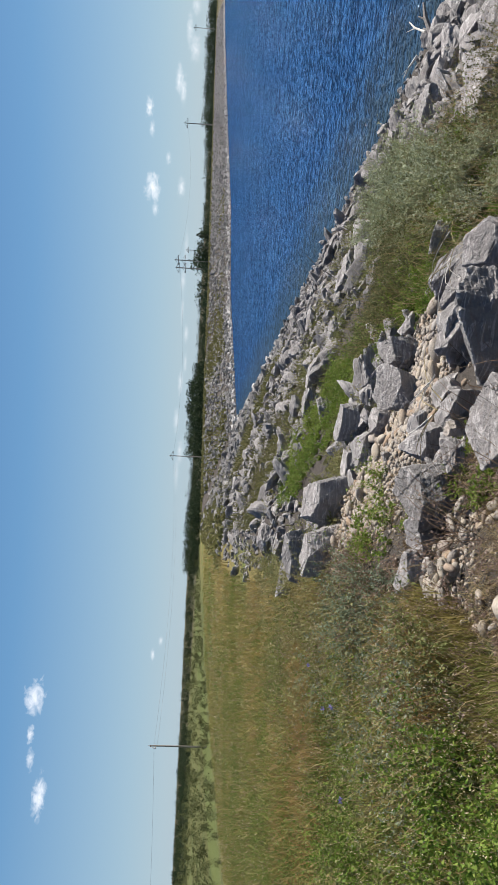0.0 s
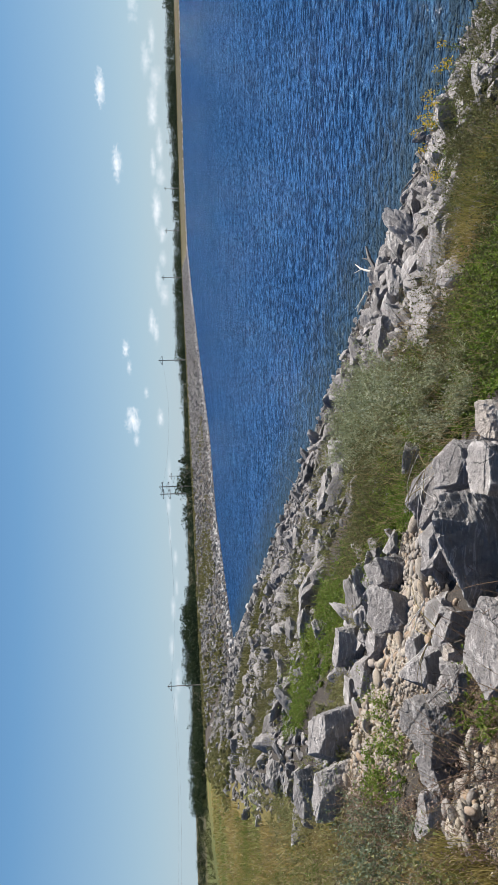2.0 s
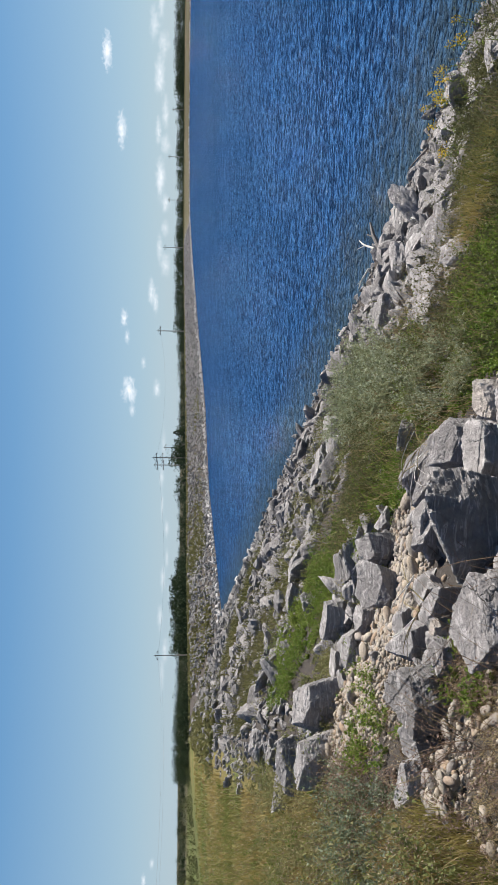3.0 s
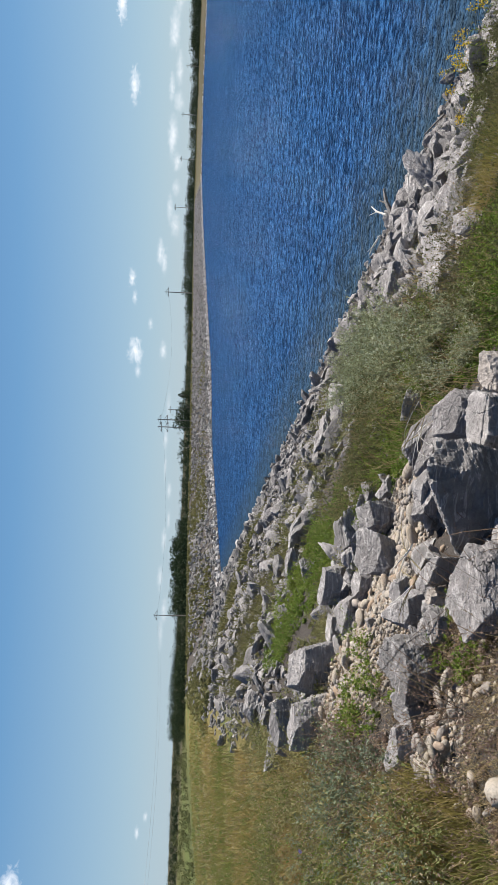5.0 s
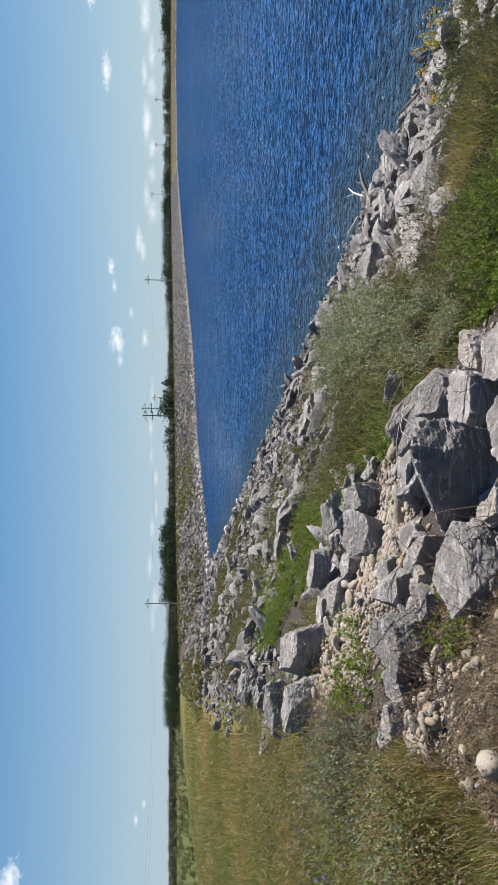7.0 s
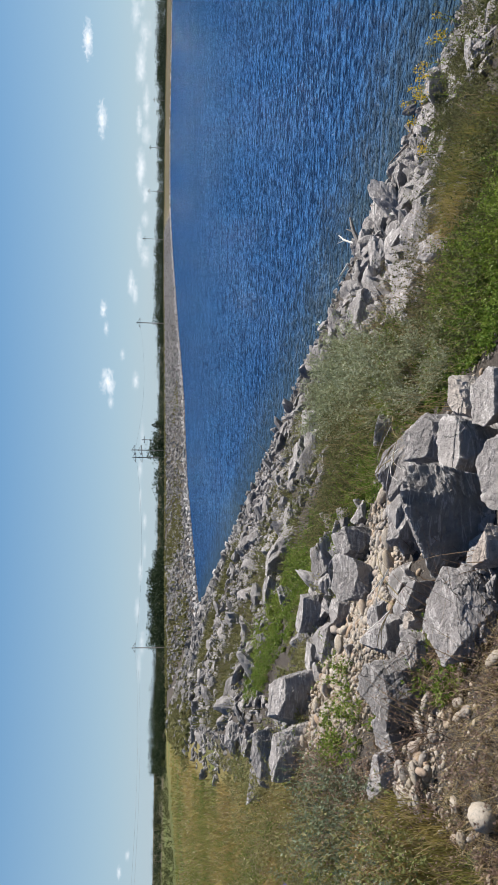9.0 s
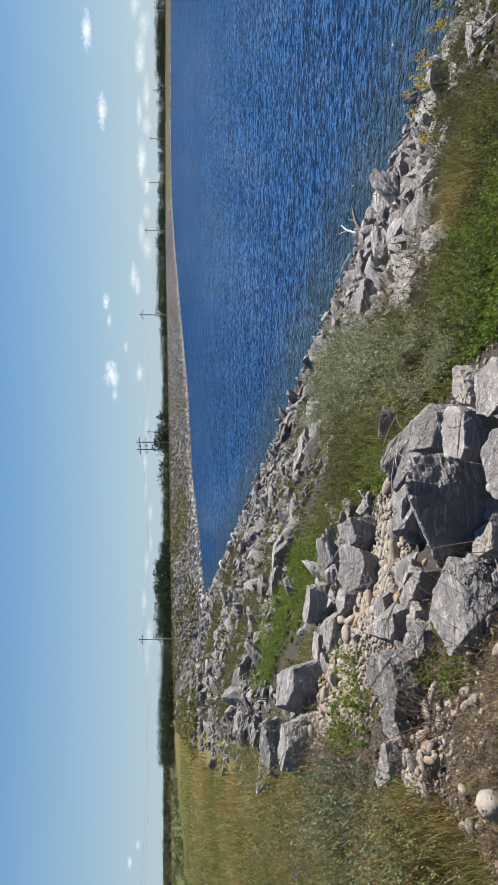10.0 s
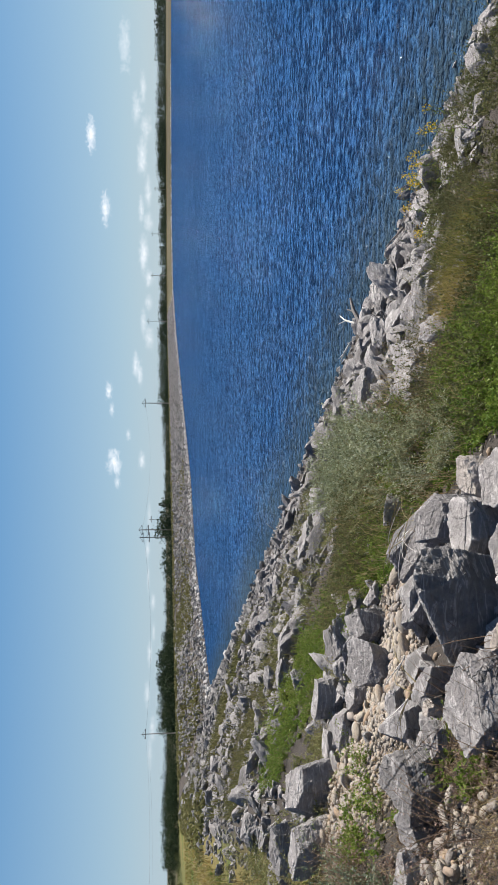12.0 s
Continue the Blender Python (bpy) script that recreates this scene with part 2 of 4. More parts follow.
M = {
    "ground": ground_material(),
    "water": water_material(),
    "boulder": rock_material("limestone_boulder", GREY_TONES, "object", 1.0, 0.7),
    "riprap": rock_material("limestone_riprap", BANK_TONES, "island", 1.0, 0.3),
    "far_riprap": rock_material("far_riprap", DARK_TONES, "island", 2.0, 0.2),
    "bleached": rock_material("bleached_riprap", [(0.288, 0.276, 0.26), (0.4, 0.38, 0.36), (0.216, 0.208, 0.2)], "island", 1.0, 0.2),
    "tan_rock": rock_material("tan_boulder", [(0.357, 0.293, 0.246), (0.408, 0.357, 0.31)], "object"),
    "cobble": rock_material("river_cobble", COBBLE_TONES, "object", 0.3, 0.1, 0.0),
    "pebble": rock_material("pebbles", COBBLE_TONES, "island", 0.3, 0.1, 0.0),
    "grass": leaf_material("meadow_grass", [(0.12, 0.18, 0.03), (0.24, 0.25, 0.06), (0.5, 0.39, 0.14), (0.17, 0.21, 0.04), (0.36, 0.29, 0.095)], field=((0.14, 0.185, 0.04), (0.41, 0.3, 0.115))),
    "straw": leaf_material("dry_grass", [(0.432, 0.324, 0.162), (0.567, 0.459, 0.257), (0.297, 0.189, 0.101)]),
    "withered": leaf_material("withered_leaf", [(0.13, 0.085, 0.055), (0.26, 0.175, 0.11), (0.19, 0.12, 0.075)]),
    "weed": leaf_material("green_weed", [(0.2, 0.28, 0.045), (0.09, 0.19, 0.025), (0.21, 0.32, 0.05), (0.34, 0.41, 0.09)]),
    "dull": leaf_material("dull_weed", [(0.17, 0.24, 0.05), (0.31, 0.33, 0.085), (0.48, 0.4, 0.15), (0.13, 0.2, 0.04)]),
    "bank": leaf_material("bank_grass", [(0.15, 0.165, 0.055), (0.27, 0.23, 0.10), (0.19, 0.19, 0.07), (0.22, 0.19, 0.085)]),
    "sage": leaf_material("sage_leaf", [(0.23, 0.26, 0.09), (0.4, 0.4, 0.19), (0.17, 0.2, 0.06), (0.42, 0.35, 0.16)]),
    "willow": leaf_material("willow_leaf", [(0.32, 0.37, 0.2), (0.54, 0.58, 0.38), (0.74, 0.77, 0.57), (0.22, 0.25, 0.11), (0.32, 0.3, 0.15)]),
    "silver": leaf_material("silver_sage", [(0.3, 0.35, 0.23), (0.47, 0.51, 0.38), (0.2, 0.25, 0.13)]),
    "rust": leaf_material("rusty_grass", [(0.38, 0.23, 0.09), (0.5, 0.33, 0.12), (0.3, 0.2, 0.08)]),
    "seed": leaf_material("pale_seed_head", [(0.6, 0.5, 0.31), (0.74, 0.64, 0.44), (0.5, 0.36, 0.22)]),
    "dried": leaf_material("dried_flower", [(0.36, 0.25, 0.2), (0.52, 0.4, 0.33), (0.27, 0.17, 0.12)]),
    "olive": leaf_material("olive_leaf", [(0.07, 0.1, 0.03), (0.16, 0.18, 0.07), (0.24, 0.22, 0.1)]),
    "flower": leaf_material("yellow_flower", [(0.85, 0.56, 0.02), (0.95, 0.7, 0.05), (0.7, 0.5, 0.04)]),
    "violet": leaf_material("violet_flower", [(0.25, 0.22, 0.55), (0.35, 0.3, 0.6)]),
    "stem": plain_material("plant_stem", (0.14, 0.12, 0.05), (0.24, 0.18, 0.09), 30),
    "crown": leaf_material("far_foliage", [(0.028, 0.046, 0.022), (0.045, 0.07, 0.03), (0.065, 0.092, 0.042)], "island", 0.8, 0.15),
    "shrub_far": leaf_material("far_shrub_foliage", [(0.09, 0.11, 0.038), (0.15, 0.16, 0.065), (0.2, 0.2, 0.085)], "island", 0.8, 0.2),
    "bark": plain_material("bark", (0.10, 0.08, 0.06), (0.2, 0.17, 0.14), 12),
    "pole": plain_material("weathered_pole_wood", (0.14, 0.12, 0.10), (0.24, 0.21, 0.18), 6),
    "insulator": plain_material("insulator_ceramic", (0.3, 0.3, 0.3), (0.4, 0.4, 0.4), 4, 0.3),
    "wire": plain_material("wire_metal", (0.12, 0.13, 0.14), (0.18, 0.19, 0.2), 4, 0.6, 0.2),
    "driftwood": plain_material("driftwood", (0.09, 0.08, 0.075), (0.2, 0.18, 0.165), 20),
    "pale_wood": plain_material("bleached_driftwood", (0.45, 0.42, 0.38), (0.6, 0.57, 0.52), 20),
}


# ---- helpers for meshes ----
def mesh_from(name, verts, tris, material, smooth=False):
    """A mesh of triangles from arrays."""
    verts, tris = np.asarray(verts, np.float32), np.asarray(tris, np.int32)
    me = bpy.data.meshes.new(name)
    me.vertices.add(len(verts)), me.loops.add(len(tris) * 3), me.polygons.add(len(tris))
    me.vertices.foreach_set("co", verts.ravel())
    me.loops.foreach_set("vertex_index", tris.ravel())
    me.polygons.foreach_set("loop_start", np.arange(len(tris), dtype=np.int32) * 3)
    me.polygons.foreach_set("loop_total", np.full(len(tris), 3, np.int32))
    me.polygons.foreach_set("use_smooth", np.full(len(tris), smooth))
    me.update(calc_edges=True)
    me.materials.append(material)
    return me


def arrays_of(bm):
    bmesh.ops.triangulate(bm, faces=bm.faces[:])
    bm.verts.index_update()
    out = np.array([v.co[:] for v in bm.verts]), np.array([[v.index for v in f.verts] for f in bm.faces])
    bm.free()
    return out


def part(name, bm, material, parent, label="", smooth=False):
    me = bpy.data.meshes.new(name)
    bm.to_mesh(me)
    bm.free()
    me.materials.append(material)
    if smooth:
        me.polygons.foreach_set("use_smooth", [True] * len(me.polygons))
    ob = new(name, me)
    ob.parent = parent
    return tagged(ob, label)


def part_mesh(name, me, parent, label=""):
    ob = new(name, me)
    ob.parent = parent
    return tagged(ob, label)


def joined(shapes, places):
    """Many copies of small shapes as one pair of arrays. places: rows of x, y, z, turn, tilt x, tilt y, sx, sy, sz, which shape."""
    vs, fs, base = [], [], 0
    for x, y, z, a, tx, ty, sx, sy, sz, k in places:
        v, f = shapes[int(k)]
        r = np.array((Matrix.Rotation(a, 3, "Z") @ Matrix.Rotation(tx, 3, "X") @ Matrix.Rotation(ty, 3, "Y")))
        vs.append((v * (sx, sy, sz)) @ r.T + (x, y, z))
        fs.append(f + base)
        base += len(v)
    return np.concatenate(vs), np.concatenate(fs)


def tube(bm, a, b, r0, r1, n=8):
    """A tapered rod from a to b."""
    a, b = Vector(a), Vector(b)
    q = (b - a).to_track_quat("Z", "Y")
    rings = []
    for c, r in ((a, r0), (b, r1)):
        rings.append([bm.verts.new(c + q @ Vector((math.cos(6.2832 * k / n) * r, math.sin(6.2832 * k / n) * r, 0))) for k in range(n)])
    for k in range(n):
        bm.faces.new((rings[0][k], rings[0][(k + 1) % n], rings[1][(k + 1) % n], rings[1][k]))
    bm.faces.new(rings[0][::-1]), bm.faces.new(rings[1])


def ball(level):
    bm = bmesh.new()
    bmesh.ops.create_icosphere(bm, subdivisions=level, radius=1)
    return arrays_of(bm)


BALL = {k: ball(k) for k in (1, 2, 3, 4, 5, 6)}


def fractal(v, scale, seed):
    return np.array([noise.fractal(Vector(p) * scale + Vector((seed * 7.1, seed * 3.3, 0)), 0.8, 2.1, 4) for p in v])


def cut(u, planes, most):
    """A convex block: directions u carried out to the nearest of the planes (normal, distance)."""
    r = np.full(len(u), most)
    for n, d in planes:
        n = np.array(Vector(n).normalized())
        r = np.minimum(r, d / np.maximum(u @ n, 1e-3))
    return u * r[:, None]


def weathered(v, rng, seed, rough, beds):
    """Split along its beds and pitted over."""
    if beds:
        n = np.array(Vector((rng.gauss(0, 1), rng.gauss(0, 1), rng.gauss(0, 1))).normalized())
        t = v @ n * rng.uniform(3.0, 5.0) + 0.1 * fractal(v, 1.5, seed + 9)
        steps = np.array([rng.uniform(-beds, beds) for _ in range(64)])
        v = v * (1 + steps[(np.floor(t).astype(int)) % 64])[:, None]
    if rough:
        v = v * (1 + rough * fractal(v, 2.4, seed) + rough * 0.35 * fractal(v, 7.0, seed + 5) + rough * 0.2 * fractal(v, 15.0, seed + 6) - rough * 1.8 * np.abs(fractal(v, 2.0, seed + 2)))[:, None]
    return v


def rock_shape(seed, level=2, planes=9, tight=0.42, rough=0.05, beds=0.0, chips=0):
    """A broken stone about two units across, flat on many sides."""
    rng = random.Random(seed)
    u, f = BALL[level]
    faces = [((rng.gauss(0, 0.25), rng.gauss(0, 0.25), 1), tight + 0.1 + rng.random() * 0.25)]
    faces += [((rng.gauss(0, 1), rng.gauss(0, 1), rng.gauss(0, 0.7)), tight + 0.1 + rng.random() * 0.42) for _ in range(planes - 1)]
    faces += [((rng.gauss(0, 1), rng.gauss(0, 1), rng.gauss(0, 1)), rng.uniform(0.75, 1.0)) for _ in range(chips)]
    return weathered(cut(u, faces, 1.2) * 0.86, rng, seed, rough, beds), f


def block_shape(seed, level, top, front, corners=9, rough=0.03, beds=0.03):
    """A quarried block with a leaning top and front: top and front give the slopes of these faces."""
    rng = random.Random(seed)
    u, f = BALL[level]
    j = lambda k: rng.uniform(-k, k)
    faces = [((top[0], top[1], 1), 0.8), ((front[0], -1, front[1]), 0.85), ((j(0.4), 1, j(0.4)), 0.95), ((1, j(0.45), j(0.5)), 0.95), ((-1, j(0.45), j(0.5)), 0.95), ((0, 0, -1), 0.9)]
    for _ in range(corners):
        side, away = rng.choice((-1, 1)) * rng.uniform(0.3, 1), rng.choice((-1, -1, 1)) * rng.uniform(0.3, 1)
        faces.append(((side, away, rng.uniform(-0.6, 0.3) if away < 0 else rng.uniform(-0.4, 1.2)), rng.uniform(0.78, 1.15)))
    return weathered(cut(u, faces, 1.7), rng, seed, rough, beds), f


def cobble_shape(seed, level=2):
    rng = random.Random(seed)
    v, f = BALL[level]
    return v * (1 + 0.13 * fractal(v, 0.9, seed))[:, None], f


# ---- the plan: lake shore and the dike round it ----
def on(s, l):
    """Plan place from s, metres towards the lake, and l, metres along the near dike."""
    return s * CT - l * ST, s * ST + l * CT


SHORE = [on(10.4, -90), on(10.4, 0), on(10.6, 40), on(11.2, 90.5), (-4, 131), (9.7, 152), (31, 208), (78, 327), (130, 442), (205, 520), (300, 505), (430, 440),
         (620, 260), (700, 0), (560, -260), (200, -330)]


def shore_distance(x, y):
    """Metres to the shoreline, positive on land."""
    x, y = np.asarray(x, float), np.asarray(y, float)
    best, inside = np.full(x.shape, 1e9), np.zeros(x.shape, bool)
    for (ax, ay), (bx, by) in zip(SHORE, SHORE[1:] + SHORE[:1]):
        dx, dy = bx - ax, by - ay
        t = np.clip(((x - ax) * dx + (y - ay) * dy) / (dx * dx + dy * dy), 0, 1)
        best = np.minimum(best, np.hypot(x - ax - t * dx, y - ay - t * dy))
        cross = ((ay > y) != (by > y)) & (x < dx * (y - ay) / (dy if dy else 1e-9) + ax)
        inside ^= cross
    return np.where(inside, -best, best)


def height(x, y):
    """The ground's height: lake bed, stone slope, crest, meadow."""
    x, y = np.asarray(x, float), np.asarray(y, float)
    d = shore_distance(x, y)
    u = np.clip((y - 35) / 60, 0, 1)
    top = 0.22 * u * u * (3 - 2 * u)
    z = WATER_Z + np.clip(d / 10.9, 0, 1) * (top - WATER_Z)
    z = np.where(d < 0, WATER_Z - np.minimum(2.5, -d * 0.28), z)
    k = np.clip((d - 13.5) / 42, 0, 1)
    z = z + k * k * (3 - 2 * k) * (-3.9 - top)
    wob = 0.05 * np.sin(x * 0.9 + 1.3) * np.sin(y * 0.7) + 0.03 * np.sin(x * 2.3) * np.cos(y * 1.9 + x)
    far = np.clip((np.hypot(x, y) - 60) / 200, 0, 1) * np.clip((d - 20) / 60, 0, 1)
    return z + np.where(d > 0.5, wob, 0) + far * 0.35 * np.sin(x * 0.03) * np.cos(y * 0.021 + 1)


def height_at(x, y):
    return float(height(np.array([x]), np.array([y]))[0])


def build_ground():
    angles = np.concatenate([np.linspace(-62, 62, 420), np.linspace(63, 297, 80)])
    angles = np.radians(90 - angles)
    radii = np.concatenate([[0.02], np.geomspace(0.6, 30, 190), np.geomspace(30.8, 900, 170), np.geomspace(950, 4800, 16)])
    a, r = np.meshgrid(angles, radii)
    x, y = r * np.cos(a), r * np.sin(a)
    v = np.stack([x, y, height(x, y)], -1).reshape(-1, 3)
    n, m = len(angles), len(radii)
    i, j = np.meshgrid(np.arange(m - 1), np.arange(n), indexing="ij")
    p, q, s, t = i * n + j, i * n + (j + 1) % n, (i + 1) * n + (j + 1) % n, (i + 1) * n + j
    tris = np.concatenate([np.stack([p, s, q], -1).reshape(-1, 3), np.stack([p, t, s], -1).reshape(-1, 3)])
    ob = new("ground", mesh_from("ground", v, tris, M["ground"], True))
    tagged(ob, "earth dike with grassy crest falling to a flat meadow", "ground", kind="structure")


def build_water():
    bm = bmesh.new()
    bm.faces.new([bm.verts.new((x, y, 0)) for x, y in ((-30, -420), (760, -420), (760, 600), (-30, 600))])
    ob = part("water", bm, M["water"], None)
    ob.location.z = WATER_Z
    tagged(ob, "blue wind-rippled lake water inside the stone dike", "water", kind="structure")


build_ground()
build_water()

# ---- boulders ----
rng = random.Random(7)
boulder_count = 0


def boulder(s, l, w, deep, h, material="boulder", label="angular grey limestone boulder on the stony bank", turn=None):
    """One broken block of its own shape, w wide across the view, set into the bank."""
    global boulder_count
    boulder_count += 1
    v, f = rock_shape(100 + boulder_count, 5, 10, 0.34, 0.06, 0.06, 5)
    lo, hi = v.min(0), v.max(0)
    v = (v - (lo + hi) / 2) / (hi - lo) * (w * 1.05, deep * 1.15, h * 1.05)
    x, y = on(s, l)
    ob = new("boulder", mesh_from("boulder", v, f, M[material]))
    ob.matrix_world = pose(x, y, height_at(x, y) + h * 0.3, rng.uniform(-9, 9), rng.uniform(-9, 9), rng.uniform(-22, 22) if turn is None else turn)
    return tagged(ob, label, "boulder", "boulders on the bank")


def block(s, l, w, deep, h, top=(0, -0.15), front=(0, 0), seed=1, turn=0.0, lean=0.0, material="boulder", label="angular grey limestone boulder on the stony bank", sink=0.0):
    """A big block set into the bank, its broad front turned down the path: lean tips it sideways."""
    v, f = block_shape(900 + seed, 6, top, front)
    lo, hi = v.min(0), v.max(0)
    v = (v - (lo + hi) / 2) / (hi - lo) * (w * 1.06, deep, h)
    x, y = on(s, l)
    y += deep * 0.4
    ob = new("boulder", mesh_from("boulder", v, f, M[material]))
    ob.matrix_world = pose(x, y, height_at(x, y) + h * 0.36 - sink, 0, lean, turn)
    return tagged(ob, label, "boulder", "boulders on the bank")


# the heap of blocks by the path, front to back
block(0.47, 4.66, 0.56, 0.5, 0.36, (0.1, -0.5), (0.1, 0.5), 1, 12)
block(1.05, 4.98, 0.86, 0.62, 0.62, (-0.45, 0.15), (0.12, 0.12), 24, -14, -8, label="big dark grey limestone block with a pale top edge")
block(1.62, 5.1, 0.52, 0.42, 0.4, (0.1, -0.1), (0.2, 0.1), 3, 10)
block(2.14, 5.4, 0.36, 0.36, 0.34, (-0.2, -0.4), (-0.1, 0.6), 4, 20, 0, "tan_rock", "pale tan boulder beside dark grey boulders")
block(1.97, 5.9, 0.42, 0.4, 0.5, (0.3, -0.3), (0.3, 0.3), 5, -25)
block(1.5, 6.6, 0.5, 0.42, 0.36, (0.25, -0.25), (0.1, -0.1), 6, -18, 14)
block(2.3, 7.15, 0.86, 0.36, 0.3, (0, -0.3), (0, 0.3), 7, -12, 36, label="long leaning slab of grey limestone")
block(2.0, 6.85, 0.62, 0.32, 0.32, (0, -0.4), (0, 0.4), 8, -20, 30, label="long leaning slab of grey limestone")
block(2.86, 8.25, 0.36, 0.34, 0.34, (0.25, 0.3), (0.1, -0.1), 9, 15)
block(1.63, 8.4, 0.38, 0.36, 0.42, (-0.1, -0.4), (0.1, 0.2), 10, 15)
block(1.2, 7.95, 0.46, 0.5, 0.44, (0.15, -0.7), (0.0, 0.5), 11, -8)
block(1.16, 10.3, 0.5, 0.45, 0.42, (0.1, -0.1), (0.2, 0.0), 12, 10)
block(0.71, 9.2, 0.4, 0.4, 0.3, (0.2, -0.4), (0.1, 0.3), 13, -10)
block(0.13, 10.0, 0.74, 0.55, 0.6, (0.35, -0.2), (-0.15, -0.15), 14, -14)
block(-0.46, 9.8, 0.6, 0.5, 0.42, (0.1, -0.1), (0.1, -0.1), 15, 14)
block(-0.62, 11.7, 0.78, 0.6, 0.44, (-0.2, -0.45), (0, 0.3), 16, 10)
block(0.54, 6.5, 0.4, 0.36, 0.34, (0.3, -0.45), (0.2, 0.0), 17, -28, 8)
block(0.36, 5.68, 0.25, 0.24, 0.22, (0, -0.5), (0, 0.2), 18, 10)
block(0.06, 5.78, 0.44, 0.42, 0.46, (0.1, -0.42), (0, 0.05), 19, 4)
block(-0.2, 5.85, 0.26, 0.3, 0.26, (-0.3, -0.3), (0, 0.2), 20, 0)
block(-0.47, 5.95, 0.36, 0.3, 0.2, (-0.1, -0.3), (0, 0.2), 21, 14)
block(0.8, 5.95, 0.24, 0.26, 0.28, (0.2, -0.2), (0, 0), 22, -8)
block(2.2, 9.55, 0.36, 0.32, 0.26, (0.1, -0.2), (0, 0), 23, 10)
block(0.6, 6.02, 0.17, 0.16, 0.17, (0.1, -0.3), (0, 0.3), 25, 5, 0, "tan_rock", "small tan block between grey boulders")
block(0.98, 8.75, 0.3, 0.3, 0.26, (0.2, -0.3), (0, 0.1), 26, 20)
block(0.86, 4.5, 0.26, 0.24, 0.22, (0, -0.3), (0, 0.5), 27, 0, 0, "tan_rock", "smooth pale round boulder between grey boulders")
block(1.9, 4.75, 0.4, 0.36, 0.34, (0.1, -0.2), (0.1, 0.3), 28, 10)
block(1.35, 4.4, 0.42, 0.36, 0.3, (0, -0.3), (0.1, 0.4), 29, -10)
boulder(1.83, 10.73, 0.6, 0.46, 0.3)
boulder(0.80, 9.92, 0.4, 0.34, 0.2)
boulder(0.81, 7.3, 0.26, 0.22, 0.17)
boulder(-0.5, 14.54, 0.5, 0.4, 0.3)
boulder(-0.45, 17.34, 0.6, 0.45, 0.36)
boulder(-1.0, 13.2, 0.5, 0.4, 0.3)
block(5.8, 8.7, 0.95, 0.6, 0.45, (0.1, -0.6), (0, 0.4), 31, -15, label="broad pale limestone slab in the shore heap")
block(5.2, 8.0, 0.7, 0.5, 0.36, (-0.1, -0.6), (0, 0.4), 32, -8, label="broad pale limestone slab in the shore heap")
boulder(6.6, 9.5, 0.6, 0.5, 0.30, label="cracked grey limestone slab at the water's edge")
boulder(4.77, 7.56, 0.43, 0.32, 0.24, label="cracked grey limestone slab at the water's edge")
boulder(7.26, 12.02, 0.72, 0.54, 0.39, label="cracked grey limestone slab at the water's edge")
boulder(4.73, 8.54, 0.81, 0.61, 0.36, label="cracked grey limestone slab at the water's edge")
boulder(6.07, 11.66, 0.60, 0.59, 0.51, label="cracked grey limestone slab at the water's edge")
boulder(8.55, 11.57, 0.43, 0.36, 0.32, label="cracked grey limestone slab at the water's edge")
boulder(8.55, 12.85, 0.75, 0.56, 0.32, label="cracked grey limestone slab at the water's edge")
boulder(8.25, 9.09, 0.43, 0.33, 0.15, label="cracked grey limestone slab at the water's edge")
boulder(9.30, 11.09, 0.43, 0.32, 0.15, label="cracked grey limestone slab at the water's edge")
boulder(8.85, 10.39, 0.45, 0.34, 0.13, label="cracked grey limestone slab at the water's edge")
boulder(4.90, 9.18, 0.48, 0.35, 0.19, label="cracked grey limestone slab at the water's edge")
boulder(4.86, 8.05, 0.46, 0.34, 0.22, label="cracked grey limestone slab at the water's edge")
boulder(3.15, 17.46, 0.75, 0.57, 0.33, label="cracked grey limestone slab at the water's edge")
boulder(2.30, 16.52, 0.71, 0.53, 0.32, label="cracked grey limestone slab at the water's edge")
boulder(3.67, 16.23, 0.60, 0.45, 0.32, label="cracked grey limestone slab at the water's edge")
boulder(1.86, 14.06, 0.40, 0.30, 0.27, label="cracked grey limestone slab at the water's edge")
boulder(7.77, 16.33, 0.51, 0.39, 0.33, label="cracked grey limestone slab at the water's edge")
boulder(5.56, 15.96, 0.96, 0.72, 0.36, label="cracked grey limestone slab at the water's edge")
boulder(5.31, 17.32, 0.90, 0.68, 0.33, label="cracked grey limestone slab at the water's edge")

# ---- riprap on the slopes ----
G = np.random.default_rng(11)
ROCKS = [rock_shape(300 + k, 4, 10, 0.3, 0.06, 0.07, 4) for k in range(16)]
MID_ROCKS = [rock_shape(300 + k, 3, 10, 0.3, 0.06, 0.07, 4) for k in range(14)]
SMALL_ROCKS = [rock_shape(340 + k, 1, 7, 0.42, 0.0) for k in range(14)]
ROCK_MESHES = [mesh_from("riprap_rock", v, f, M["boulder"]) for v, f in ROCKS]


def patch(x, y, scale=0.16):
    """Where grass has grown over the stones: about -1 to 1."""
    return noise.noise(Vector((x * scale, y * scale, 3.7))) * 1.6 + 0.35 * noise.noise(Vector((x * scale * 3.1, y * scale * 3.1, 9.0)))


def crest_edge(l):
    """Where the stones give way to grass, s by l."""
    return -0.7 - 1.2 * np.clip((l - 9) / 16, 0, 1) + 0.18 * np.sin(l * 1.3)


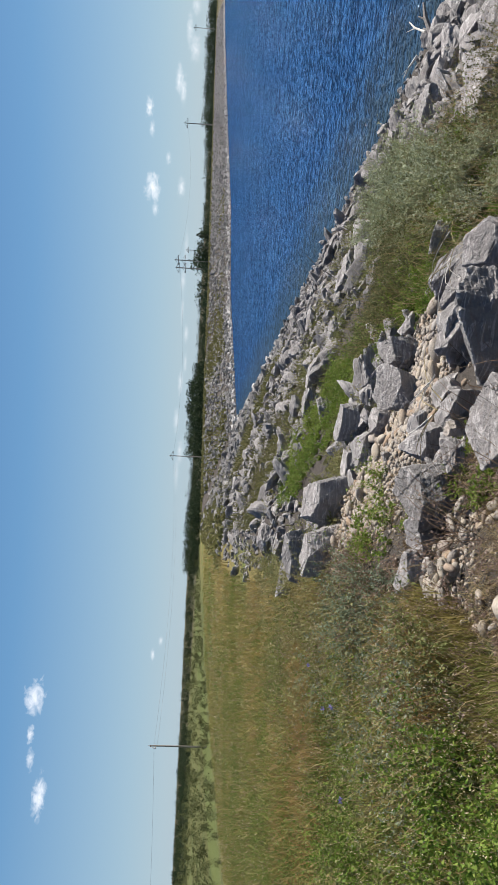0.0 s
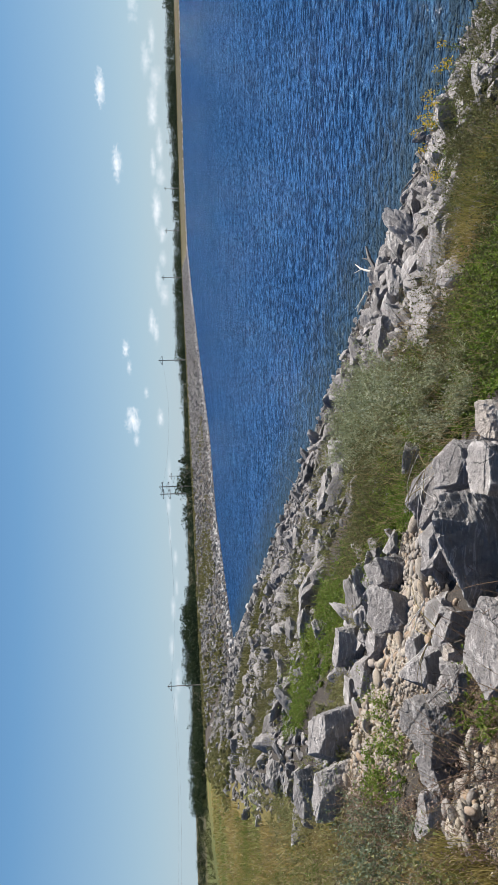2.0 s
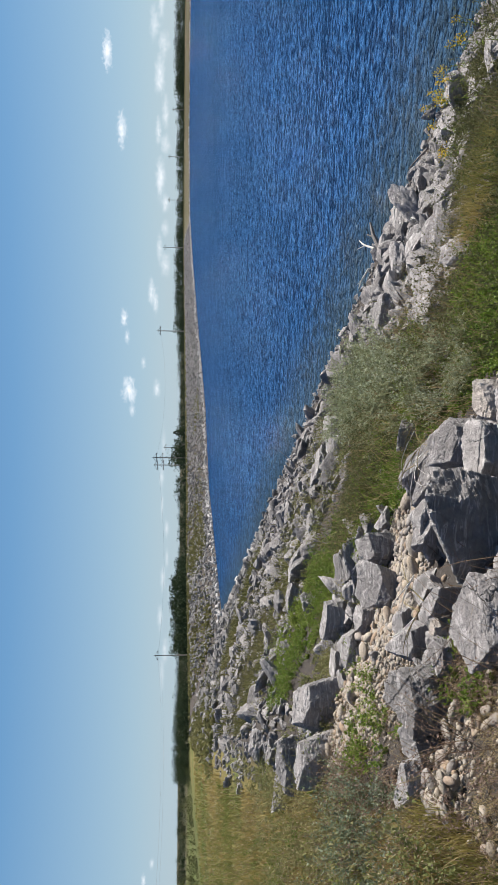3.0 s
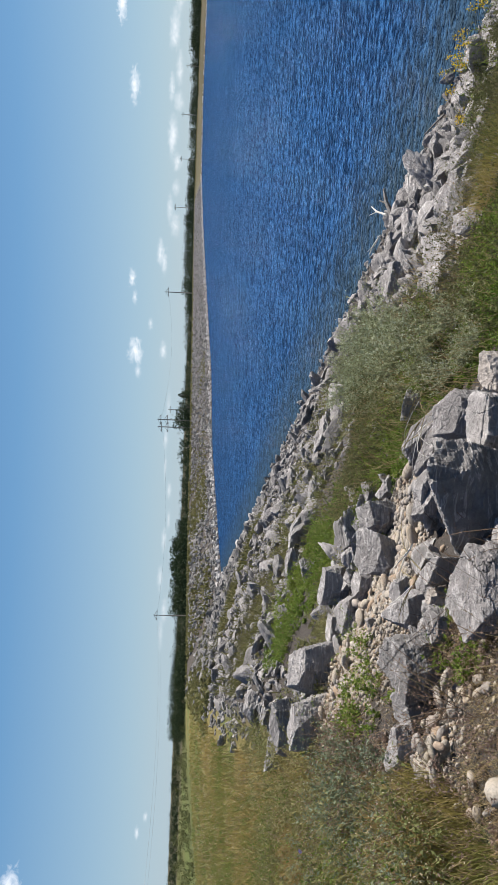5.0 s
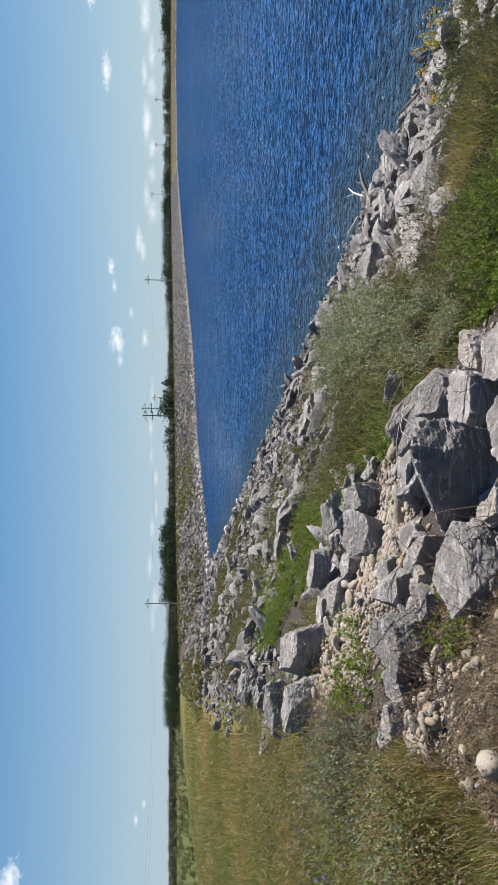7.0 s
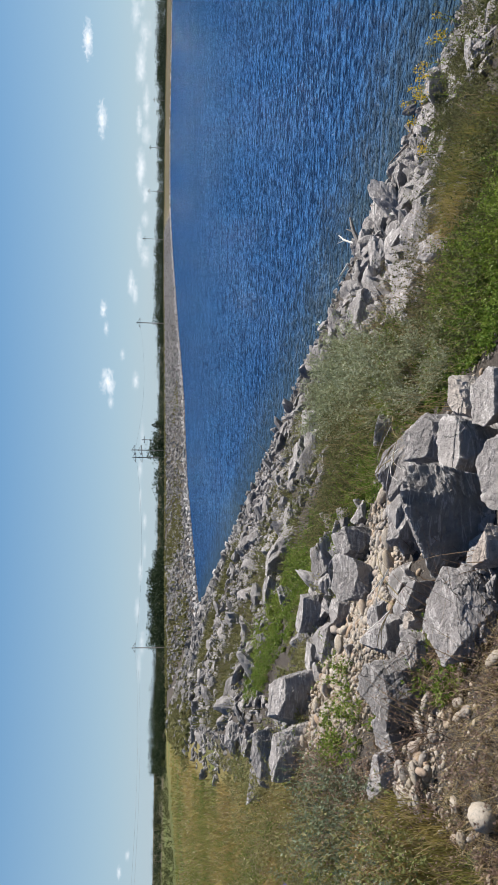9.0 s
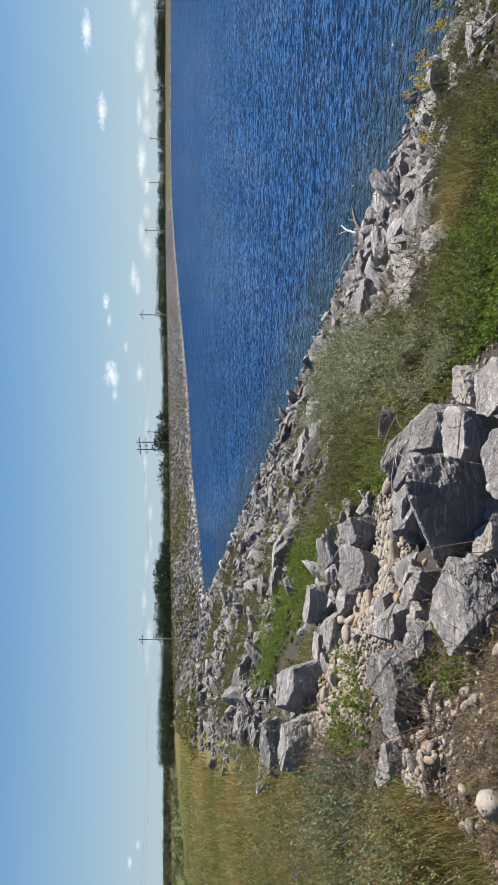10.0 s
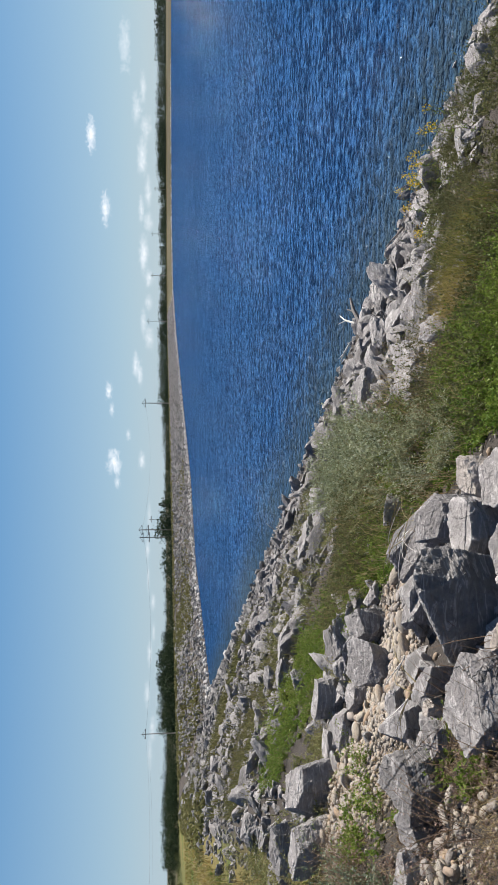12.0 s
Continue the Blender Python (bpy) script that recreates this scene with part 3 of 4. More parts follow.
def overgrown(s, l):
    """The bush and weed patches of the near slope."""
    if l < 10.5 and s < 2.7 and not (s > 2.25 and l < 7.2):
        return min(math.hypot(s - a, l - b) for a, b in ((1.8, 8.1), (1.4, 7.7), (0.95, 7.6), (1.0, 8.6), (0.6, 8.7), (0.12, 9.3), (-0.4, 9.5), (-0.2, 5.4), (-0.5, 5.4))) < 0.6 or s < 0.35 or l < 4.3
    if s > 2.25 and l < 7.2:
        return True
    x, y = on(s, l)
    bearing = math.degrees(math.atan2(x, y))
    if 7.6 < bearing < 21 and s > 4.5:
        return False
    if bearing >= 21:
        return 2.4 < s < 6.6
    if bearing > 0.5 and l < 17:
        return 2.4 < s < 8.4
    return 0.4 < s < 3.8 and 11.2 < l < 15.8


near_rocks, slope_rocks, bleached_rocks = [], [], []
l = 4.0
while l < 88:
    step = 0.27 + 0.0045 * max(0, l - 10)
    s = -2.3
    while s < 10.7:
        ss, ll = s + G.uniform(-0.25, 0.25), l + G.uniform(-0.25, 0.25)
        s += step
        x, y = on(ss, ll)
        if overgrown(ss, ll) or (0.2 < ss < 7.5 and patch(x, y) > 0.6 and G.random() < 0.75) or ss < crest_edge(ll) + 0.2:
            continue
        size = min(0.34, 0.085 + G.pareto(3.0) * 0.075) * (1 + 0.004 * ll)
        big = G.random() < 0.08
        size = size * 1.35 if big else size
        size *= 0.8 if ss > 9.3 or (ss < 0.2 and ll > 11.5) else 1.15
        row = (x, y, height_at(x, y) + size * 0.3, G.uniform(0, 6.28), G.uniform(-0.8, 0.8), G.uniform(-0.8, 0.8),
               size * G.uniform(0.9, 1.6), size * G.uniform(0.7, 1.1), size * G.uniform(0.4, 0.75), int(G.integers(0, 14)))
        if ll < 20 and ss > -1.5 and size > 0.12 and len(near_rocks) < 295:
            near_rocks.append(row)
        elif ss > 9.6 and ll > 45 and G.random() < 0.6:
            bleached_rocks.append(row)
        else:
            slope_rocks.append(row)
    l += step

# the heap of broken slabs at the water
heap = 0
while heap < 420:
    ss, ll = G.uniform(4.6, 10.0), G.uniform(6.5, 15.5)
    x, y = on(ss, ll)
    if not 8.2 < math.degrees(math.atan2(x, y)) < 21:
        continue
    heap += 1
    size = 0.08 + 0.2 * G.random() ** 2
    slope_rocks.append((x, y, height_at(x, y) + size * G.uniform(0.15, 0.6), G.uniform(0, 6.28), G.uniform(-0.9, 0.9), G.uniform(-0.9, 0.9),
                        size * G.uniform(1.0, 1.9), size * G.uniform(0.6, 1.0), size * G.uniform(0.28, 0.6), int(G.integers(0, 14))))

# the dike beyond the corner
for (ax, ay), (bx, by) in zip(SHORE[3:10], SHORE[4:11]):
    span = math.hypot(bx - ax, by - ay)
    nx, ny = -(by - ay) / span, (bx - ax) / span
    for _ in range(int(span * 11.4 / (1.0 + 0.0042 * (ay + by) / 2) * 4.6)):
        t, d = G.random(), G.uniform(-0.1, 10.4)
        x, y = ax + (bx - ax) * t + nx * d, ay + (by - ay) * t + ny * d
        away = math.hypot(x, y)
        if y > 430 and d > 1.2 or y < 170 and 3 < d < 9.5 and patch(x, y, 0.05) > 0.5 and G.random() < 0.6:
            continue
        size = G.uniform(0.15, 0.34) * (1 + 0.001 * away)
        row = (x, y, height_at(x, y) + size * 0.25, G.uniform(0, 6.28), G.uniform(-0.5, 0.5), G.uniform(-0.5, 0.5),
               size * G.uniform(0.9, 1.4), size * G.uniform(0.7, 1.1), size * G.uniform(0.6, 0.9), int(G.integers(0, 14)))
        (bleached_rocks if d < G.uniform(0.6, 1.9) else slope_rocks).append(row)

for x, y, z, a, tx, ty, sx, sy, sz, k in near_rocks:
    ob = new("riprap_rock", ROCK_MESHES[k])
    ob.matrix_world = Matrix.LocRotScale((x, y, z), Euler((tx, ty, a)), (sx, sy, sz))
    tagged(ob, "broken grey limestone riprap rock on the dike slope", "rock", "riprap rocks on the slope")
close_rows = [r for r in slope_rocks if math.hypot(r[0], r[1]) < 40]
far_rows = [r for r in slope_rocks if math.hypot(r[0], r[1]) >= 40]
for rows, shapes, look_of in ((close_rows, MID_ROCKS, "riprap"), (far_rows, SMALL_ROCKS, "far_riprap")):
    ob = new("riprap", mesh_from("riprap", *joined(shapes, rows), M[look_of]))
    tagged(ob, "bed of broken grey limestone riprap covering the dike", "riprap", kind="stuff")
ob = new("bleached_riprap", mesh_from("bleached_riprap", *joined(SMALL_ROCKS, bleached_rocks), M["bleached"]))
tagged(ob, "pale bleached riprap along the waterline", "riprap", kind="stuff")

# ---- cobbles and pebbles ----
COBBLES = [cobble_shape(500 + k) for k in range(8)]
PEBBLES = [cobble_shape(520 + k, 1) for k in range(6)]
COBBLE_MESHES = [mesh_from("cobble", v, f, M["cobble"], True) for v, f in COBBLES]


def cobble(s, l, size, lift=0.0):
    x, y = on(s, l)
    ob = new("cobble", COBBLE_MESHES[int(G.integers(0, 8))])
    ob.matrix_world = Matrix.LocRotScale((x, y, height_at(x, y) + size * 0.3 + lift), Euler((G.uniform(-0.4, 0.4), G.uniform(-0.4, 0.4), G.uniform(0, 6.28))),
                                         (size * G.uniform(0.8, 1.25), size * G.uniform(0.48, 0.7), size * G.uniform(0.38, 0.55)))
    tagged(ob, "smooth water-worn tan cobble among the boulders", "cobble", "cobbles between the boulders")


def strip(points, wide, count, low, high, make):
    """Things strewn along a line of plan places."""
    for _ in range(count):
        k = int(G.integers(0, len(points) - 1))
        t, (a, b), (c, d) = G.random(), points[k], points[k + 1]
        make(a + (c - a) * t + G.normal(0, wide), b + (d - b) * t + G.normal(0, wide), low + (high - low) * G.random() ** 2.2)


CHUTE = [(2.15, 8.3), (1.5, 7.75), (0.95, 7.55), (1.0, 8.6)]
GULLY = [(1.1, 8.9), (0.6, 8.7), (0.12, 9.3), (-0.45, 9.5)]
HEAP = [(-0.15, 5.5), (-0.4, 5.25), (-0.62, 5.55)]
strip(CHUTE, 0.19, 85, 0.028, 0.09, cobble)
strip(GULLY, 0.26, 105, 0.028, 0.095, lambda s, l, size: cobble(s, l, size, G.uniform(0.0, 0.06)))
strip(HEAP, 0.11, 38, 0.05, 0.115, lambda s, l, size: cobble(s, l, size, G.uniform(0.0, 0.09)))
strip([(0.2, 5.1), (-0.2, 4.6), (-0.7, 4.6)], 0.22, 24, 0.03, 0.07, cobble)
cobble(-0.5, 4.28, 0.14), cobble(-0.3, 4.05, 0.1), cobble(2.1, 8.05, 0.1, 0.03), cobble(1.52, 7.5, 0.12, 0.04), cobble(1.3, 7.4, 0.1, 0.03), cobble(0.95, 7.9, 0.1, 0.03)

pebbles = []


def pebble(s, l, size):
    x, y = on(s, l)
    pebbles.append((x, y, height_at(x, y) + size * 0.3, G.uniform(0, 6.28), G.uniform(-0.4, 0.4), G.uniform(-0.4, 0.4), size, size * G.uniform(0.6, 0.9), size * G.uniform(0.45, 0.7), int(G.integers(0, 6))))


strip(CHUTE, 0.3, 1900, 0.012, 0.05, pebble)
strip(GULLY, 0.4, 3200, 0.012, 0.055, pebble)
strip(HEAP, 0.22, 400, 0.01, 0.035, pebble)
strip([(0.3, 5.2), (-0.2, 4.5), (-0.8, 4.4), (-0.6, 5.6), (0.3, 7.3), (-0.3, 7.9)], 0.4, 900, 0.006, 0.022, pebble)
strip([(0.35, 6.9), (0.2, 7.9), (-0.25, 8.7)], 0.26, 1300, 0.01, 0.04, pebble)
strip([(2.4, 5.2), (1.4, 6.4), (2.8, 8.8), (2.0, 10.5)], 0.5, 700, 0.01, 0.045, pebble)
ob = new("gravel", mesh_from("gravel", *joined(PEBBLES, pebbles), M["pebble"], True))
tagged(ob, "loose tan gravel and pebbles between the boulders", "gravel", kind="stuff")


# ---- grass, weeds, shrubs ----
def blades(x, y, z, h, w, lean):
    """Bent grass blades at many places, as arrays."""
    n = len(x)
    a, b = G.uniform(0, 6.283, n), G.uniform(0, 6.283, n)
    side = np.stack([np.cos(a), np.sin(a), np.zeros(n)], -1) * (w / 2)[:, None]
    out = np.stack([np.cos(b), np.sin(b), np.zeros(n)], -1) * (h * lean)[:, None]
    base = np.stack([x, y, z], -1)
    mid = base + out * 0.35 + np.stack([np.zeros(n), np.zeros(n), h * 0.6], -1)
    tip = base + out + np.stack([np.zeros(n), np.zeros(n), h], -1)
    v = np.stack([base - side, base + side, mid - side * 0.8, mid + side * 0.8, tip], 1).reshape(-1, 3)
    k = np.arange(n)[:, None, None] * 5
    return v, (k + np.array([[0, 1, 3], [0, 3, 2], [2, 3, 4]])).reshape(-1, 3)


def leaves(p, d, length, wide):
    """Pointed leaves at places p along directions d, as arrays."""
    n = len(p)
    d = d / np.linalg.norm(d, axis=1)[:, None]
    side = np.cross(d, G.normal(0, 1, (n, 3)))
    side = side / (np.linalg.norm(side, axis=1)[:, None] + 1e-6) * (wide / 2)[:, None]
    d = d * length[:, None]
    v = np.stack([p, p + d * 0.45 + side, p + d, p + d * 0.45 - side], 1).reshape(-1, 3)
    k = np.arange(n)[:, None, None] * 4
    return v, (k + np.array([[0, 1, 2], [0, 2, 3]])).reshape(-1, 3)


def plants(x, y, z, h, stems, per, leaf, slim, spread=0.5):
    """Leafy weeds: leaves set along leaning stems; and the stems as thin blades."""
    n = len(x)
    base = np.repeat(np.stack([x, y, z], -1), stems, 0)
    hh = np.repeat(h, stems) * G.uniform(0.55, 1.1, n * stems)
    way = np.stack([G.normal(0, spread, n * stems), G.normal(0, spread, n * stems), np.ones(n * stems)], -1)
    t = G.uniform(0.12, 1.0, (n * stems, per))
    p = base[:, None] + way[:, None] * (hh[:, None] * t)[..., None] * np.stack([t ** 0.3, t ** 0.3, 1 - 0.15 * t], -1)
    d = G.normal(0, 1, (n * stems, per, 3)) + (0, 0, 0.5)
    p, d = p.reshape(-1, 3), d.reshape(-1, 3)
    size = leaf * G.uniform(0.6, 1.3, len(p))
    d = d / np.linalg.norm(d, axis=1)[:, None] * size[:, None]
    side = np.cross(d, G.normal(0, 1, d.shape))
    side = side / (np.linalg.norm(side, axis=1)[:, None] + 1e-9) * (size * slim * 0.62)[:, None]
    lv, lf = np.stack([p + d * 0.2 - side, p + d * 0.2 + side, p + d], 1).reshape(-1, 3), np.arange(len(p) * 3).reshape(-1, 3)
    tip = base + way * hh[:, None] * 0.9
    a = G.uniform(0, 6.28, len(base))
    side = np.stack([np.cos(a), np.sin(a), np.zeros(len(base))], -1) * 0.0019
    sv = np.stack([base - side, base + side, tip + side * 0.5, tip - side * 0.5], 1).reshape(-1, 3)
    k = np.arange(len(base))[:, None, None] * 4
    return lv, lf, sv, (k + np.array([[0, 1, 2], [0, 2, 3]])).reshape(-1, 3)


def scatter(s0, s1, l0, l1, n, keep=None):
    s, l = G.uniform(s0, s1, n), G.uniform(l0, l1, n)
    if keep is not None:
        m = keep(s, l)
        s, l = s[m], l[m]
    x, y = s * CT - l * ST, s * ST + l * CT
    return x, y, height(x, y) - 0.01


def stuff(name, arrays, material, label, category):
    vs, fs, base = [], [], 0
    for v, f in arrays:
        vs.append(v), fs.append(f + base)
        base += len(v)
    ob = new(name, mesh_from(name, np.concatenate(vs), np.concatenate(fs), M[material]))
    return tagged(ob, label, category, kind="stuff")


def weeds(name, zones, material, label, h, stems, per, leaf, slim, spread=0.5):
    green, stalk = [], []
    for zone in zones:
        x, y, z = scatter(*zone)
        clump = np.clip([0.85 + 1.3 * noise.noise(Vector((p * 0.9, q * 0.9, 4.0))) for p, q in zip(x, y)], 0.35, 1.7)
        lv, lf, sv, sf = plants(x, y, z, h * clump * G.uniform(0.6, 1.25, len(x)), stems, per, leaf, slim, spread)
        green.append((lv, lf)), stalk.append((sv, sf))
    stuff(name, green, material, label, "weeds")
    stuff(name + "_stems", stalk, "stem", "thin brown stems of the " + name.replace("_", " "), "stems")


def meadow(n, r0, r1, a0, a1, hgt, wid, lean, keep):
    """Grass thinning with distance, seen from the path."""
    r, a = np.exp(G.uniform(math.log(r0), math.log(r1), n)), np.radians(G.uniform(a0, a1, n))
    x, y = -r * np.sin(a), r * np.cos(a)
    s = x * CT + y * ST
    m = keep(s, r)
    x, y, r = x[m], y[m], r[m]
    n = len(x)
    clump = 0.65 + 0.7 * np.array([noise.noise(Vector((p * 0.9, q * 0.9, 1.0))) for p, q in zip(x, y)])
    h = hgt * np.clip(clump, 0.35, 1.3) * G.uniform(0.5, 1.2, n)
    return blades(x, y, height(x, y) - 0.01, h, wid * (1 + r * 0.11) * G.uniform(0.6, 1.3, n), lean * G.uniform(0.3, 1.4, n))


edge_left = lambda s, r: s < crest_edge(r) + 0.1 * np.sin(r * 2.7)
stuff("meadow_grass", [meadow(150000, 2.6, 75, 4, 52, 0.30, 0.0045, 0.55, edge_left)], "grass", "tall olive and green grass on the dike crest", "grass")


def litter(zone, h, w, lean):
    """Loose blades over a plan rectangle, kept off the heap of cobbles."""
    x, y, z = scatter(*zone, lambda s, l: np.hypot(s + 0.4, l - 5.4) > 0.5)
    n = len(x)
    return blades(x, y, z, G.uniform(*h, n), G.uniform(*w, n), G.uniform(*lean, n))


stuff("dry_grass", [meadow(27000, 2.6, 60, 4, 52, 0.36, 0.0042, 0.5, edge_left), litter((-1.6, 0.5, 3.2, 5.6, 9000), (0.03, 0.12), (0.0015, 0.004), (0.6, 2.6)),
                    litter((-1.4, 0.4, 6.0, 10.5, 1800), (0.05, 0.18), (0.002, 0.005), (0.5, 2.0)), litter((2.2, 5.6, 6.0, 12.0, 2200), (0.2, 0.6), (0.003, 0.006), (0.2, 0.9))],
      "straw", "dry straw-coloured grass stalks on the crest", "grass")
stuff("reed_grass", [blades(*scatter(4.5, 5.5, 6.1, 7.3, 1500), *(lambda n: (G.uniform(0.2, 0.5, n), G.uniform(0.004, 0.008, n), G.uniform(0.2, 0.6, n)))(1500))],
      "grass", "upright yellow-green reed grass by the shore stones", "grass")

weeds("green_weeds", [(0.3, 4.6, 8.8, 17.5, 1700, lambda s, l: np.abs(s - (3.3 - (l - 9.5) * 0.36)) < 1.1),
                      (2.6, 4.3, 5.2, 7.6, 520), (-5.5, -1.8, 2.2, 5.3, 1900), (-3.3, -1.7, 3.0, 4.3, 400), (-9, -2.0, 4.8, 16, 700), (-3.4, -1.1, 5.6, 8.8, 420), (2.2, 3.6, 7.2, 10.5, 380), (0.1, 0.6, 5.5, 5.9, 7), (0.05, 0.4, 4.9, 5.3, 14), (-0.5, 0.1, 6.8, 8.4, 16), (-0.3, 0.45, 6.3, 8.4, 10), (-0.9, -0.2, 9.5, 11.0, 16)],
      "weed", "bright green leafy weeds between the stones", 0.24, 7, 18, 0.03, 0.45, 0.6)
weeds("lush_weeds", [(-3.4, -1.3, 3.1, 5.3, 520), (-4.6, -2.6, 5.6, 8.0, 60)], "weed", "tall bright green leafy weeds on the crest", 0.44, 8, 26, 0.032, 0.45, 0.45)
weeds("sage_weeds", [(-3.4, -0.7, 5.0, 26.0, 1100, lambda s, l: G.random(len(s)) < np.clip(1.15 - (l - 8) / 14, 0, 1) * np.clip(1.2 + (s + 1.4) / 2, 0, 1)), (-1.7, -0.75, 4.6, 6.5, 60)], "sage", "grey-green sage weeds along the crest edge", 0.36, 7, 18, 0.035, 0.4, 0.5)
weeds("meadow_weeds", [(-9, -1.2, 2.6, 18.0, 2600, lambda s, l: G.random(len(s)) < np.clip(1.1 - (l - 7) / 11, 0, 1)), (-16, -2, 10, 34, 2200)], "dull", "mixed dull green weeds in the meadow grass", 0.34, 6, 16, 0.034, 0.42, 0.5)
grown = lambda s, l: np.array([noise.noise(Vector((a * 0.55, b * 0.4, 6.0))) > -0.05 for a, b in zip(s, l)])
weeds("bank_weeds", [(0.2, 7.0, 10.5, 24.0, 900, grown), (-0.7, 1.6, 8.2, 14.0, 160, grown), (3.0, 5.6, 9.5, 14.0, 200)], "sage", "scattered grey-green weeds growing between the riprap stones", 0.26, 6, 14, 0.034, 0.4, 0.6)
weeds("withered_weeds", [(-1.7, 0.4, 3.0, 5.6, 420, lambda s, l: np.hypot(s + 0.4, l - 5.4) > 0.55), (-0.7, 0.3, 6.4, 9.6, 40)], "withered", "withered brown weeds and litter on bare soil", 0.12, 6, 8, 0.03, 0.12, 0.9)
weeds("shore_weeds", [(2.6, 5.2, 5.6, 8.4, 240), (5.0, 9.2, 5.2, 8.6, 300), (6.3, 8.6, 7.6, 9.6, 130), (2.3, 4.6, 9.0, 12.0, 420)], "olive", "olive weeds and wildflower stems near the water", 0.42, 6, 22, 0.032, 0.35, 0.45)


weeds("silver_sage", [(-1.5, -0.5, 5.8, 7.8, 90), (-2.4, -0.9, 4.9, 9.5, 90)], "silver", "silvery sage stems among the crest weeds", 0.36, 7, 22, 0.03, 0.4, 0.5)
weeds("dried_flowers", [(-1.5, -0.35, 6.4, 10.2, 170), (-1.5, 0.3, 3.2, 5.8, 110), (-3.0, -1.2, 8.5, 13, 90)], "dried", "dried pinkish-brown flower stalks at the crest edge", 0.32, 6, 16, 0.018, 0.5, 0.55)


def rusty(zone):
    x, y, z = scatter(*zone)
    n = len(x)
    return blades(x, y, z, G.uniform(0.16, 0.4, n), G.uniform(0.004, 0.009, n), G.uniform(0.3, 1.0, n))


stuff("rusty_grass", [rusty((-2.8, -1.6, 9.4, 11.6, 1600)), rusty((-5.5, -2.6, 9.2, 13.5, 2200)), rusty((-1.5, -0.8, 5.0, 6.4, 1100))], "rust", "rust-brown dry grass patches on the crest", "grass")


def seed_heads(n, r0, r1):
    """Pale seed heads and small blooms standing in the meadow."""
    r, a = np.exp(G.uniform(math.log(r0), math.log(r1), n)), np.radians(G.uniform(6, 52, n))
    x, y = -r * np.sin(a), r * np.cos(a)
    m = edge_left(x * CT + y * ST, r) & (np.array([noise.noise(Vector((p * 0.35, q * 0.35, 8.0))) for p, q in zip(x, y)]) > -0.12)
    x, y, r = x[m], y[m], r[m]
    k = len(x)
    p = np.stack([x, y, height(x, y) + G.uniform(0.16, 0.42, k)], -1)
    size = G.uniform(0.008, 0.018, k) * (0.8 + 0.07 * r)
    return leaves(p, G.normal(0, 0.6, (k, 3)) + (0, 0, 0.8), size, size * 0.45)


stuff("seed_heads", [seed_heads(26000, 3.2, 45)], "seed", "pale seed heads standing over the meadow grass", "seed heads")


def grown_patches(l0, l1, n):
    s, l = G.uniform(-0.3, 8.0, n), G.uniform(l0, l1, n)
    x, y = s * CT - l * ST, s * ST + l * CT
    m = np.array([patch(p, q) + 0.25 * G.normal() > 0.5 for p, q in zip(x, y)])
    return x[m], y[m], height(x[m], y[m])


tufts = []
for l0, l1, n, h, w in ((14, 30, 22000, 0.24, 0.012), (30, 90, 26000, 0.32, 0.035)):
    x, y, z = grown_patches(l0, l1, n)
    k = len(x)
    tufts.append(blades(x, y, z, h * G.uniform(0.5, 1.3, k), w * G.uniform(0.6, 1.3, k), G.uniform(0.2, 0.9, k)))
xs, ys = [], []
for (ax, ay), (bx, by) in zip(SHORE[3:8], SHORE[4:9]):
    span = math.hypot(bx - ax, by - ay)
    n = int(span * 160)
    q, d = G.random(n), G.uniform(2.6, 9.6, n)
    xs.append(ax + (bx - ax) * q - (by - ay) / span * d), ys.append(ay + (by - ay) * q + (bx - ax) / span * d)
x, y = np.concatenate(xs), np.concatenate(ys)
m = np.array([q < 175 and patch(p, q, 0.05) + 0.3 * G.normal() > (0.25 if 112 < q < 158 else 0.6) for p, q in zip(x, y)])
x, y = x[m], y[m]
k = len(x)
tufts.append(blades(x, y, height(x, y), G.uniform(0.2, 0.5, k), G.uniform(0.1, 0.3, k), G.uniform(0.2, 0.9, k)))
xs, ys = [], []
for (ax, ay), (bx, by) in zip(SHORE[2:10], SHORE[3:11]):
    span = math.hypot(bx - ax, by - ay)
    n = int(span * 34)
    q, d = G.random(n), G.uniform(10.0, 13.0, n)
    xs.append(ax + (bx - ax) * q - (by - ay) / span * d), ys.append(ay + (by - ay) * q + (bx - ax) / span * d)
x, y = np.concatenate(xs), np.concatenate(ys)
k = len(x)
tufts.append(blades(x, y, height(x, y), G.uniform(0.12, 0.3, k), G.uniform(0.15, 0.4, k), G.uniform(0.4, 1.2, k)))
stuff("slope_grass", tufts, "bank", "patches of dull green grass among the riprap", "grass")


def shrub_meshes(kind, h, stems, per, leaf, slim, spread, seed):
    lv, lf, sv, sf = plants(np.zeros(1), np.zeros(1), np.zeros(1), np.array([h]), stems, per, leaf, slim, spread)
    return mesh_from("foliage", lv, lf, M[kind]), mesh_from("twigs", sv, sf, M["stem"])


def shrub(meshes, s, l, size, label, name="willow_shrub", group="willow shrubs on the slope"):
    x, y = on(s, l)
    ob = new(name)
    ob.matrix_world = Matrix.LocRotScale((x, y, height_at(x, y) - 0.02), Euler((0, 0, G.uniform(0, 6.28))), (size, size, size))
    part_mesh("twig_frame", meshes[1], ob), part_mesh("foliage", meshes[0], ob)
    return tagged(ob, label, "shrub", group)


